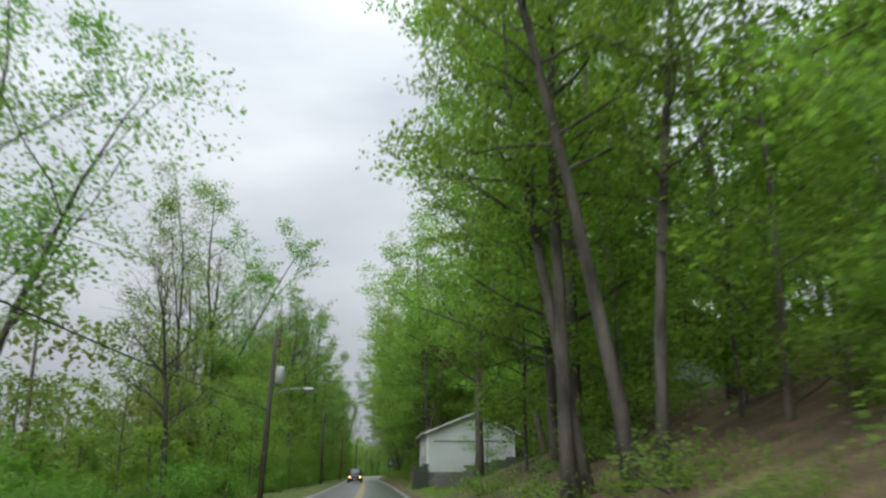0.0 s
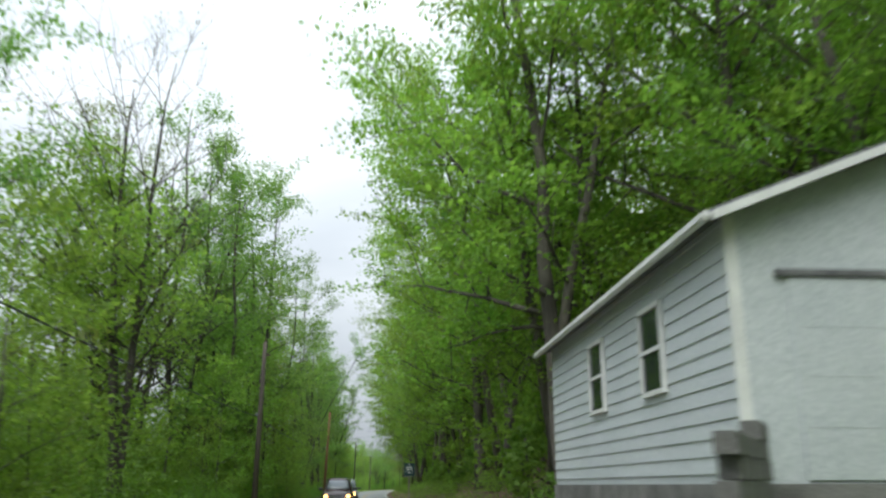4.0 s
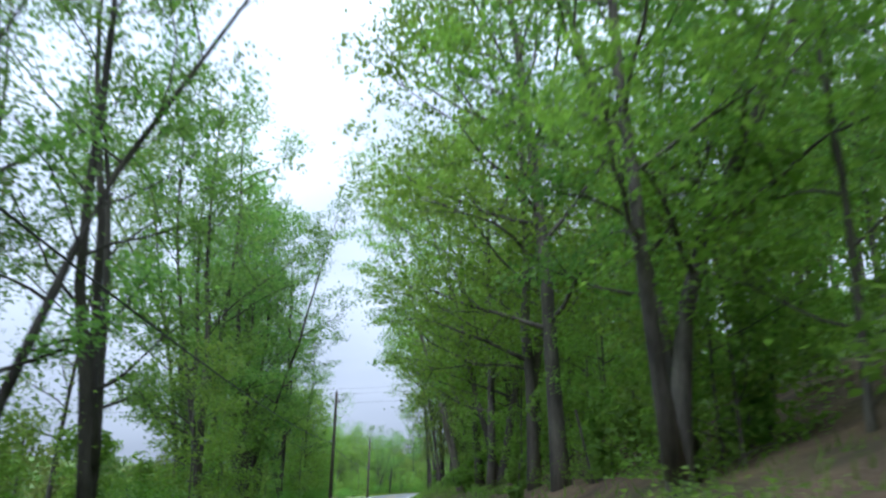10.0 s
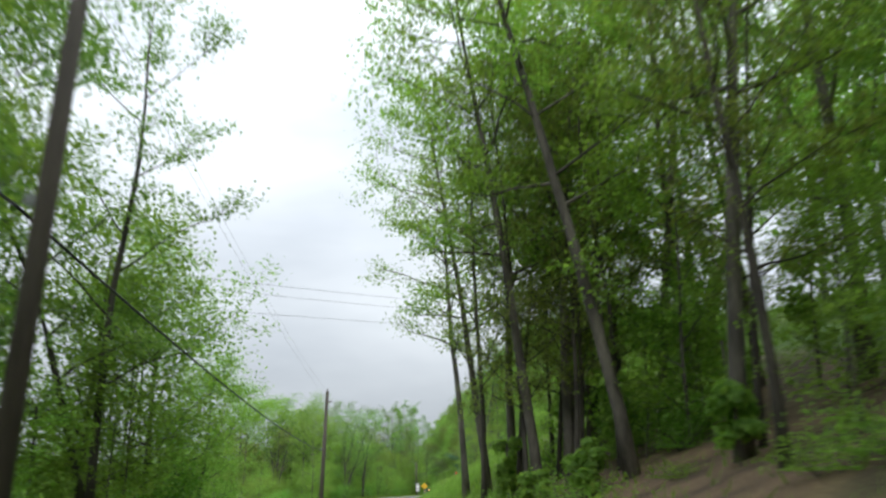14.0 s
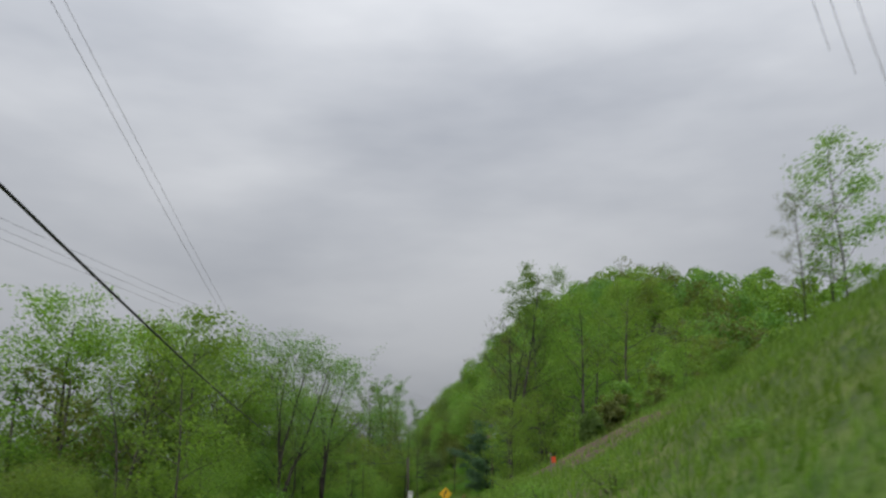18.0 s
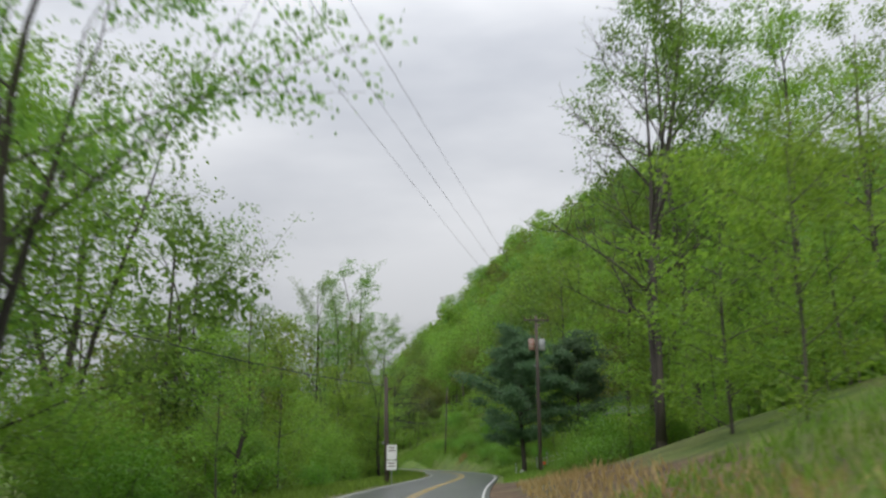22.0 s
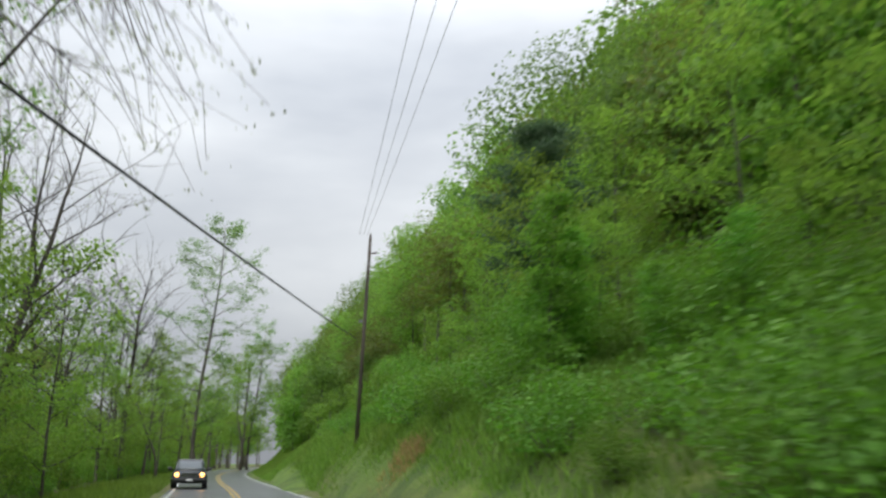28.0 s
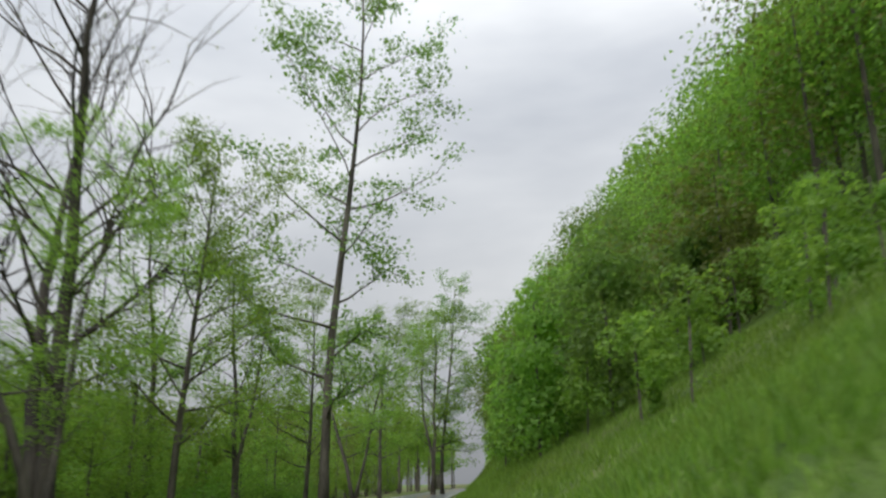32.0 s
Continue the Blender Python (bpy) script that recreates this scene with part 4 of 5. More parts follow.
def grass(name, label, s0, s1, lat0, lat1, count, height, mat, seed):
    """Grass blades standing on the ground along a stretch of the roadside."""
    rng = np.random.default_rng(seed)
    s, lat = rng.uniform(s0, s1, count), rng.uniform(lat0, lat1, count)
    bare = (s > 306) & (s < 345) & (lat > 8.5) & (lat < 14) & (rng.uniform(size=count) < 0.85)
    s, lat = s[~bare], lat[~bare]
    count = len(s)
    a = np.interp(s, RS, RA)
    x, y = np.interp(s, RS, RX) + lat * np.cos(a), np.interp(s, RS, RY) + lat * np.sin(a)
    z = land(x, y) - 0.03
    h = height * rng.uniform(0.5, 1.4, count)
    w, t = 0.016 + 0.02 * rng.uniform(size=count), rng.uniform(0, math.pi, count)
    bx, by = rng.normal(size=count) * h * 0.35, rng.normal(size=count) * h * 0.35
    foot = np.stack([x, y, z], -1)
    across = np.stack([np.cos(t) * w, np.sin(t) * w, 0 * t], -1)
    tip = foot + np.stack([bx, by, h], -1)
    single(name, loose_mesh(name, np.stack([foot - across, foot + across, tip], 1), mat), mat, label, "grass", kind="stuff")


plant_right()
plant_left()
grass("grass", "rough green grass on the open bank", 248, 352, 3.6, 24, 80000, 0.34, GRASS, 401)
grass("grass", "rough green grass on the roadside slope", 440, 600, 3.6, 17, 90000, 0.34, GRASS, 402)
grass("grass", "mown green grass in the yard", 388, 440, 3.4, 20, 40000, 0.3, GRASS, 403)
grass("grass", "grass along the road's verge", 300, 520, -7.5, -3.3, 45000, 0.3, GRASS, 404)
grass("grass", "thin weeds on the leaf-littered bank", 0, 248, 3.6, 9, 6000, 0.3, GRASS, 405)
grass("dry_grass", "dry tan grass among the green on the bank", 340, 380, 4.2, 7, 1500, 0.4, STRAW, 406)
grass("grass", "thick grass on the steep toe of the bank", 436, 500, 3.6, 9, 45000, 0.3, GRASS, 407)
grass("dry_grass", "patch of dry tan grass at the toe of the bank", 444, 447.5, 3.8, 4.9, 900, 0.4, STRAW, 408)


# ---- poles and wires ----
def utility_pole(x, y, top, wood, label, arm=0.0, transformer=None, lamp=False, lean=(0.0, 0.0), turn=0.0, girth=1.0):
    base = land_z(x, y)
    h = top - base
    ob = thing("utility_pole", label, "utility pole", pose(x, y, base, *lean, 0) @ pose(0, 0, 0, 0, 0, turn), group="utility poles along the road")
    part("shaft", Shape().tube([(0, 0, -0.6), (0, 0, h * 0.5), (0, 0, h)], [0.165 * girth, 0.14 * girth, 0.11 * girth], 10), wood, ob, smooth=True)
    part("cable_bracket", Shape().box(-0.26, -0.06, h - 4.0, -0.1, 0.06, h - 3.86), STEEL, ob, bevel=0.01)
    part("top_insulator", Shape().tube([(0, 0, h), (0, 0, h + 0.06), (0, 0, h + 0.16), (0, 0, h + 0.2)], [0.018, 0.04, 0.035, 0.012], 8), PORCELAIN, ob)
    part("side_insulator", Shape().tube([(0.1, 0, h - 0.75), (0.2, 0, h - 0.72), (0.32, 0, h - 0.7), (0.36, 0, h - 0.7)], [0.03, 0.05, 0.05, 0.02], 8), PORCELAIN, ob)
    if arm:
        part("crossarm", Shape().box(-arm, -0.17, h - 0.42, arm, -0.06, h - 0.28), wood, ob, bevel=0.008)
        for k in (-0.92, -0.45, 0.45, 0.92):
            part("insulator", Shape().tube([(k * arm, -0.115, h - 0.28), (k * arm, -0.115, h - 0.18), (k * arm, -0.115, h - 0.06), (k * arm, -0.115, h - 0.02)], [0.02, 0.055, 0.045, 0.02], 8), PORCELAIN, ob)
        for k in (-1, 1):
            part("arm_brace", Shape().tube([(k * arm * 0.6, -0.12, h - 0.42), (k * 0.05, -0.13, h - 1.0)], [0.018, 0.018], 5), STEEL, ob)
    for k, mat in enumerate(transformer or ()):
        dx = (-0.42 if k else 0.42)
        can = part("transformer", Shape().tube([(dx, 0, h - 2.75), (dx, 0, h - 2.7), (dx, 0, h - 1.9), (dx, 0, h - 1.82)], [0.2, 0.25, 0.25, 0.19], 14), mat, ob, smooth=True)
        part("bushing", Shape().tube([(dx + 0.08, 0, h - 1.82), (dx + 0.08, 0, h - 1.7), (dx + 0.1, 0, h - 1.55)], [0.04, 0.05, 0.02], 6), PORCELAIN, can)
        part("hanger", Shape().box(min(0, dx), -0.05, h - 2.2, max(0, dx), 0.05, h - 2.12), STEEL, can)
    if lamp:
        part("lamp_arm", Shape().tube([(0, 0, h - 3.4), (0.7, 0, h - 3.05), (1.5, 0, h - 2.95), (1.8, 0, h - 2.95)], [0.03] * 4, 6), STEEL, ob, smooth=True)
        part("lamp_head", Shape().tube([(1.7, 0, h - 2.95), (1.85, 0, h - 2.98), (2.2, 0, h - 3.0), (2.42, 0, h - 2.97)], [0.06, 0.13, 0.15, 0.05], 10), STEEL, ob, "grey cobra-head street lamp", smooth=True)
    return ob


def wire(a, b, sag, radius, label, mat=CABLE):
    pts = []
    for k in range(17):
        f = k / 16
        q = Vector(a).lerp(Vector(b), f)
        pts.append(q - Vector((0, 0, sag * 4 * f * (1 - f))))
    return single("overhead_wire", Shape().tube(pts, [radius] * 17, 6), mat, label, "wire", smooth=True, group="overhead wires")


POLES = [(-7.5, -12.0, 9.0), (-5.95, 47.8, 8.8), (-6.4, 109.5, 9.0), (-5.9, 159.9, 9.3), (-4.6, 224.8, 8.9), (-2.3, 274.7, 7.9), (-1.6, 343.0, 8.4), (12.5, 385.6, 6.3), (28.9, 456.0, 11.5)]
utility_pole(*POLES[0], POLE_WOOD, "dark wooden utility pole beside the road")
utility_pole(*POLES[1], POLE_WOOD, "wooden utility pole with transformer and street lamp", transformer=(TRANSFORMER_GREY,), lamp=True, lean=(0, 3))
utility_pole(*POLES[2], POLE_WOOD, "dark wooden utility pole among roadside trees", lean=(0, 1))
utility_pole(*POLES[3], POLE_RED, "reddish-brown wooden utility pole beside the road", lean=(0, 2.5))
utility_pole(*POLES[4], POLE_WOOD, "thin dark utility pole beside the road", lean=(0, 2))
utility_pole(*POLES[5], POLE_WOOD, "dark utility pole at the open stretch of road", lean=(0, 1.5))
utility_pole(*POLES[6], POLE_WOOD, "dark utility pole among the trees")
utility_pole(*POLES[7], POLE_WOOD, "short utility pole with white signs beside it", lean=(0, -1))
utility_pole(25.7, 398.0, 12.4, POLE_WOOD, "tall utility pole with crossarm and two transformers", arm=1.05, transformer=(TRANSFORMER_GREY, TRANSFORMER_RUST))
utility_pole(*POLES[8], POLE_WOOD, "tall bare utility pole on the green slope", lean=(0, 2), girth=0.65)
for (ax, ay, az), (bx, by, bz) in zip(POLES, POLES[1:]):
    low_a, low_b = (4.0 if az < 10 else 4.3), (4.0 if bz < 10 else 4.3)
    if az < 7:
        low_a = 0.5
    if bz < 7:
        low_b = 0.5
    span = math.hypot(bx - ax, by - ay)
    if by > 450:
        wire((11.0, 385.6, 4.0), (28.7, 456.0, 6.8), 0.4, 0.024, "thick black telephone cable between poles")
        continue
    if 270 < ay < 280:
        wire((-2.4, 274.7, 4.9), (-1.6, 343.0, 5.5), 0.35, 0.024, "thick black telephone cable between poles")
    else:
        wire((ax - 0.2, ay, az - low_a), (bx - 0.2, by, bz - low_b), 0.008 * span, 0.024, "thick black telephone cable between poles")
    if az > 7 and bz > 7:
        wire((ax, ay, az + 0.18), (bx, by, bz + 0.18), 0.009 * span, 0.0035, "thin overhead power line between poles")
        wire((ax + 0.34, ay, az - 0.7), (bx + 0.34, by, bz - 0.7), 0.009 * span, 0.0035, "thin overhead power line between poles")
for dx in (-0.9, 0.0, 0.9):
    wire((25.7 + dx, 398.0, 12.1), (28.9 + dx * 0.2, 456.0, 11.6), 0.5, 0.007, "thin overhead power line over the road")
    wire((25.7 + dx, 398.0, 12.1), (-14.0 + dx, 297.0, 11.0), 0.8, 0.006, "thin overhead power line over the road")
# lines that cross above the road at the open stretch
for a, b in (((-10.6, 261.6, 13.5), (0.4, 275.8, 15.6)), ((-10.6, 261.8, 12.9), (0.8, 276.0, 14.9)), ((-10.6, 262.3, 11.8), (1.4, 276.4, 13.7))):
    a, b = Vector(a), Vector(b)
    wire(a - (b - a) * 3, b + (b - a) * 2, 0.6, 0.012, "thin transmission line crossing above the road")
wire((-5.95, 47.8, 6.4), (12.3, 60.0, 7.3), 0.25, 0.012, "thin service line from the pole to the garage")


# ---- garage, retaining walls and the house above ----
def window(parent, plane, u, v, z0, z1, out, trim=WHITE_TRIM, grille=True):
    """A sash window on a wall: plane 'x' or 'y' at out, from u to v along it."""
    def slab(a, b, c, d, lo, hi):
        lo, hi = sorted((lo, hi))
        return Shape().box(lo, a, c, hi, b, d) if plane == "x" else Shape().box(a, lo, c, b, hi, d)
    sgn = -1
    w = part("window", slab(u, v, z0, z1, out + 0.03, out + sgn * 0.02), PANE, parent, "dark glass window with white frame")
    for a, b, c, d in ((u - 0.07, v + 0.07, z1, z1 + 0.08), (u - 0.07, v + 0.07, z0 - 0.08, z0), (u - 0.07, u, z0, z1), (v, v + 0.07, z0, z1)):
        part("window_trim", slab(a, b, c, d, out + 0.02, out + sgn * 0.06), trim, w, bevel=0.006)
    if grille:
        part("meeting_rail", slab(u, v, (z0 + z1) / 2 - 0.03, (z0 + z1) / 2 + 0.03, out, out + sgn * 0.045), trim, w)
    return w


def garage():
    x0, x1, y0, y1, z0, ze, zr = 4.3, 11.5, 71.5, 82.3, 1.35, 4.5, 6.05
    mid = 8.2
    ob = thing("garage", "white clapboard garage with a low gable roof", "garage")
    part("foundation", Shape().box(x0 - 0.05, y0 - 0.04, z0 - 1.6, x1 + 0.05, y1 + 0.04, z0), BLOCK, ob)
    part("wall", Shape().prism([(x0, z0), (x1, z0), (x1, ze), (mid, zr - 0.05), (x0, ze)], "y", y0, y1), WHITE_SIDING, ob)
    for k in range(15):
        z = z0 + 0.12 + k * 0.21
        part("clapboard", Shape().prism([(x0 - 0.022, z), (x0, z + 0.21), (x0, z)], "y", y0, y1), WHITE_SIDING, ob)
    for side, (xa, za, xb, zb) in enumerate(((x0 - 0.28, ze - 0.12, mid, zr), (mid, zr, x1 + 0.5, ze - 0.2))):
        roof = part("roof", Shape().prism([(xa, za), (xb, zb), (xb, zb + 0.1), (xa, za + 0.1)], "y", y0 - 0.35, y1 + 0.35), ROOF_GREY, ob, "grey shingled roof slope")
        part("fascia", Shape().prism([(xa, za - 0.05), (xb, zb - 0.05), (xb, zb + 0.06), (xa, za + 0.06)], "y", y0 - 0.4, y0 - 0.352), WHITE_TRIM, roof)
    part("gutter", Shape().box(x0 - 0.40, y0 - 0.35, ze - 0.16, x0 - 0.29, y1 + 0.35, ze - 0.05), WHITE_TRIM, ob, bevel=0.02)
    door = part("garage_door", Shape().box(5.0, y0 - 0.035, z0 + 0.04, 10.1, y0 - 0.002, 3.72), WHITE_SIDING, ob, "wide white panel garage door")
    for k in range(1, 4):
        part("panel_joint", Shape().box(5.02, y0 - 0.039, z0 + 0.04 + k * 0.58, 10.08, y0 - 0.036, z0 + 0.048 + k * 0.58), WHITE_SIDING, door)
    part("door_header", Shape().box(4.85, y0 - 0.07, 3.74, 10.25, y0 - 0.003, 3.83), ROOF_GREY, ob, bevel=0.01)
    part("corner_board", Shape().box(x0 - 0.03, y0 - 0.03, z0, x0 + 0.12, y0 - 0.001, ze), WHITE_TRIM, ob)
    part("corner_board", Shape().box(x1 - 0.12, y0 - 0.03, z0, x1 + 0.03, y0 - 0.001, ze), WHITE_TRIM, ob)
    for u in (74.0, 77.4):
        window(ob, "x", u, u + 0.95, 2.7, 3.9, x0 - 0.03)


garage()


def block_wall(x0, y0, x1, y1, tops, label):
    """A stepped retaining wall of concrete blocks, laid block by block."""
    d = Vector((x1 - x0, y1 - y0, 0))
    n, turn = max(1, round(d.length / 0.42)), math.degrees(math.atan2(d.y, d.x))
    base = min(land_z(x0, y0), land_z(x1, y1)) - 0.4
    ob = thing("retaining_wall", label, "retaining wall", pose(x0, y0, base, 0, 0, turn))
    block = Shape().box(0, 0, 0, 0.414, 0.2, 0.196).mesh("block", 0.008)
    block.materials.append(BLOCK)
    for k in range(n):
        top = tops[min(len(tops) - 1, k * len(tops) // n)] - base
        for r in range(int(top / 0.2)):
            b = new("block", block)
            b.parent, b.location = ob, (k * 0.42 + (0.21 if r % 2 else 0), (k * 7 + r * 3) % 5 * 0.004, r * 0.2)
    return ob


block_wall(3.1, 68.8, 4.3, 70.9, (1.95, 1.95, 2.0), "grey concrete block wall at the garage corner")
block_wall(6.7, 65.6, 12.6, 64.0, (1.95, 2.15, 2.35, 2.5, 2.6, 2.6, 2.6), "stepped grey concrete block retaining wall")
block_wall(4.2, 60.5, 7.5, 60.0, (1.3, 1.5, 1.5), "low grey concrete block wall beside the drive")


def hill_house():
    """The house above the road: stuccoed lower floor, deck with railing, upper floor under a roof with a dormer."""
    ob = thing("house", "grey hillside house with a wooden deck and dormer", "house")
    x, y0, y1 = 13.1, 50.5, 66.0
    part("lower_wall", Shape().box(x, y0, 1.2, x + 9, y1, 6.4), STUCCO, ob, "weathered brown-grey lower wall", bevel=0.02)
    part("deck_floor", Shape().box(x - 0.9, y0, 6.4, x + 2.2, y1 + 0.2, 6.6), DECK_WOOD, ob, bevel=0.01)
    part("deck_edge_trim", Shape().box(x - 0.94, y0, 6.42, x - 0.903, y1 + 0.24, 6.56), WHITE_TRIM, ob)
    part("upper_wall", Shape().box(x + 1.0, y0 + 0.3, 6.6, x + 9, y1 - 0.2, 8.0), WHITE_SIDING, ob, "white clapboard upper wall")
    rail = part("porch_side", Shape().box(x - 0.84, y0, 6.6, x - 0.80, y1 + 0.2, 7.62), DECK_WOOD, ob, "brown board side of the porch", bevel=0.005)
    slat = Shape().box(0, 0, 0, 0.03, 0.16, 1.0).mesh("board")
    slat.materials.append(DECK_WOOD)
    for k in range(74):
        bd = new("board", slat)
        bd.parent, bd.location = rail, (x - 0.872 - 0.004 * (k % 3), y0 + 0.1 + k * 0.21, 6.61)
    for k in range(7):
        part("porch_post", Shape().box(x - 0.92, y0 + k * 2.58, 2.4 if k % 2 else 6.6, x - 0.78, y0 + 0.14 + k * 2.58, 7.7), WHITE_TRIM, ob, bevel=0.01)
    part("roof", Shape().prism([(x - 1.1, 7.68), (x + 5.5, 11.3), (x + 5.5, 11.5), (x - 1.1, 7.86)], "y", y0 - 0.4, y1 + 0.5), ROOF_GREY, ob, "dark grey shingled roof")
    part("roof", Shape().prism([(x + 5.5, 11.3), (x + 11, 8.4), (x + 11, 8.6), (x + 5.5, 11.5)], "y", y0 - 0.4, y1 + 0.5), ROOF_GREY, ob, "dark grey shingled roof")
    part("eave_trim", Shape().box(x - 1.16, y0 - 0.4, 7.6, x - 1.103, y1 + 0.5, 7.82), WHITE_TRIM, ob, bevel=0.01)
    dorm = part("dormer", Shape().prism([(57.6, 9.0), (62.2, 9.0), (62.2, 11.0), (59.9, 11.6), (57.6, 11.0)], "x", x + 1.4, x + 6), WHITE_SIDING, ob, "white clapboard dormer with two windows")
    for a, za, b, zb in ((57.3, 10.95, 59.9, 11.65), (59.9, 11.65, 62.5, 10.95)):
        part("dormer_roof", Shape().prism([(a, za), (b, zb), (b, zb + 0.12), (a, za + 0.12)], "x", x + 1.1, x + 6.2), ROOF_GREY, dorm)
    for u in (58.1, 60.5):
        window(ob, "x", u, u + 1.2, 9.75, 10.8, x + 1.38)
    for u in (54.0, 58.5, 62.5):
        window(ob, "x", u, u + 1.1, 4.0, 5.2, x - 0.01)
    part("door", Shape().box(x + 0.95, 56.0, 6.62, x + 0.997, 56.95, 7.95), DECK_WOOD, ob, "brown wooden door onto the deck", bevel=0.01)
    for u in (52.6, 61.0, 63.4):
        window(ob, "x", u, u + 1.2, 6.9, 7.8, x + 0.98)
    lamp = part("porch_lamp", Shape().tube([(x - 0.55, 59.2, 6.12), (x - 0.55, 59.2, 6.22), (x - 0.55, 59.2, 6.35)], [0.05, 0.1, 0.06], 8), LAMP_WARM, ob, "lit warm porch lamp")
    part("lamp_bracket", Shape().box(x - 0.58, 59.15, 6.33, x, 59.25, 6.39), STEEL, lamp)
    part("downpipe", Shape().tube([(x - 0.05, 65.7, 2.0), (x - 0.05, 65.7, 6.0)], [0.05, 0.05], 8), WHITE_TRIM, ob)


hill_house()


def service_mast(x, y, top):
    """A grey service mast with a meter box, in front of the hillside house."""
    base = land_z(x, y)
    ob = thing("service_mast", "grey wooden service mast with a meter box", "service mast", pose(x, y, base, 0, -2, 0))
    h = top - base
    part("shaft", Shape().tube([(0, 0, -0.5), (0, 0, h * 0.5), (0, 0, h)], [0.11, 0.1, 0.085], 10), LITTER_POLE, ob, smooth=True)
    part("conduit", Shape().tube([(-0.12, -0.06, 1.2), (-0.11, -0.06, h - 0.3)], [0.03, 0.03], 6), STEEL, ob)
    box = part("meter_box", Shape().box(-0.2, -0.24, 2.6, 0.2, -0.1, 3.25), TRANSFORMER_GREY, ob, "light grey meter box", bevel=0.02)
    part("meter_glass", Shape().tube([(0, -0.24, 2.98), (0, -0.3, 2.98), (0, -0.32, 2.98)], [0.11, 0.105, 0.07], 12), PANE, box)


service_mast(11.5, 61.8, 8.7)


def yellow_house():
    """Built from its front left corner: x along the front wall, y towards the back."""
    length, depth, zb, ze, zr = 8.0, 5.2, 2.9, 5.0, 5.75
    mid = depth / 2
    ob = thing("house", "small yellow clapboard house with dark shutters", "house", pose(33.15, 406.8, 0, 0, 0, -69))
    part("foundation", Shape().box(0, 0, zb - 2.5, length, depth, zb), BLOCK, ob)
    part("wall", Shape().prism([(0, zb), (depth, zb), (depth, ze), (mid, zr), (0, ze)], "x", 0, length), YELLOW_SIDING, ob)
    for k in range(11):
        z = zb + 0.04 + k * 0.19
        part("clapboard", Shape().prism([(-0.02, z), (0, z + 0.19), (0, z)], "x", 0, length), YELLOW_SIDING, ob)
    for ya, za, yb, zc2 in ((-0.45, ze - 0.12, mid, zr + 0.05), (mid, zr + 0.05, depth + 0.45, ze - 0.12)):
        roof = part("roof", Shape().prism([(ya, za), (yb, zc2), (yb, zc2 + 0.14), (ya, za + 0.14)], "x", -0.35, length + 0.35), ROOF_GREY, ob, "grey shingled roof slope")
        for r in range(1, 9):
            f = r / 9
            yc, zc = ya + (yb - ya) * f, za + 0.14 + (zc2 - za) * f
            part("shingle_course", Shape().box(-0.35, yc - 0.02, zc, length + 0.35, yc + 0.02, zc + 0.012), ROOF_GREY, roof)
        for u in (-0.4, length + 0.354):
            part("barge_board", Shape().prism([(ya, za - 0.06), (yb, zc2 - 0.06), (yb, zc2 + 0.1), (ya, za + 0.1)], "x", u, u + 0.046), WHITE_TRIM, roof)
    part("gutter", Shape().box(-0.35, -0.57, ze - 0.1, length + 0.35, -0.454, ze + 0.01), SHUTTER_DARK, ob, bevel=0.02)
    for u in (0.85, 2.5, 5.6):
        window(ob, "y", u, u + 0.66, 3.42, 4.62, -0.025)
        for c in (u - 0.42, u + 0.76):
            part("shutter", Shape().box(c, -0.075, 3.37, c + 0.32, -0.025, 4.68), SHUTTER_DARK, ob, "dark window shutter", bevel=0.008)
    part("corner_board", Shape().box(-0.03, -0.04, zb, 0.1, -0.021, ze), WHITE_TRIM, ob)


yellow_house()


def yard_fence():
    """White posts with a low rail in front of the yellow house."""
    ob = thing("fence", "low white post and rail fence in the yard", "fence")
    for k in range(6):
        x, y = 28.4 + k * 0.95, 408.2 + 0.1 * k
        z = land_z(x, y)
        part("post", Shape().box(x - 0.05, y - 0.05, z - 0.3, x + 0.05, y + 0.05, z + (1.35 if k % 2 else 1.1)), WHITE_TRIM, ob, bevel=0.008)
    for h in (0.45, 0.85):
        part("rail", Shape().tube([(28.4, 408.2, land_z(28.4, 408.2) + h), (30.8, 408.45, land_z(30.8, 408.45) + h), (33.15, 408.7, land_z(33.15, 408.7) + h)], [0.035] * 3, 5), WHITE_TRIM, ob)


yard_fence()


# ---- signs and markers ----
def post_sign(x, y, turn):
    """The dark green park sign: arrow, two lines of writing, a rule and a line below."""
    base = land_z(x, y)
    ob = thing("road_sign", "dark green sign with white arrow on wooden post", "road sign", pose(x, y, 0, 0, 0, turn))
    part("post", Shape().box(-0.08, 0.02, base - 0.5, 0.03, 0.12, 3.1), LITTER_POLE, ob, "weathered wooden post", bevel=0.008)
    board = part("board", Shape().box(-0.46, -0.012, 2.08, 0.46, 0.018, 3.2), SIGN_GREEN, ob, bevel=0.01)
    arrow = [(-0.022, 2.98), (0.022, 2.98), (0.022, 3.05), (0.065, 3.03), (0.0, 3.12), (-0.065, 3.03), (-0.022, 3.05)]
    part("arrow", Shape().prism(arrow, "y", -0.02, -0.012), SIGN_WHITE, board)
    for a, b, z, hh in ((-0.27, 0.25, 2.80, 0.085), (-0.24, 0.03, 2.61, 0.085), (0.10, 0.25, 2.61, 0.085), (-0.12, 0.16, 2.34, 0.06)):
        part("writing_bar", Shape().box(a, -0.019, z, b, -0.0125, z + hh), SIGN_WHITE, board)
    part("rule", Shape().box(-0.43, -0.019, 2.49, 0.43, -0.0125, 2.51), SIGN_WHITE, board)
    part("edge_line", Shape().box(-0.44, -0.018, 2.095, 0.44, -0.0125, 2.105), SIGN_WHITE, board)


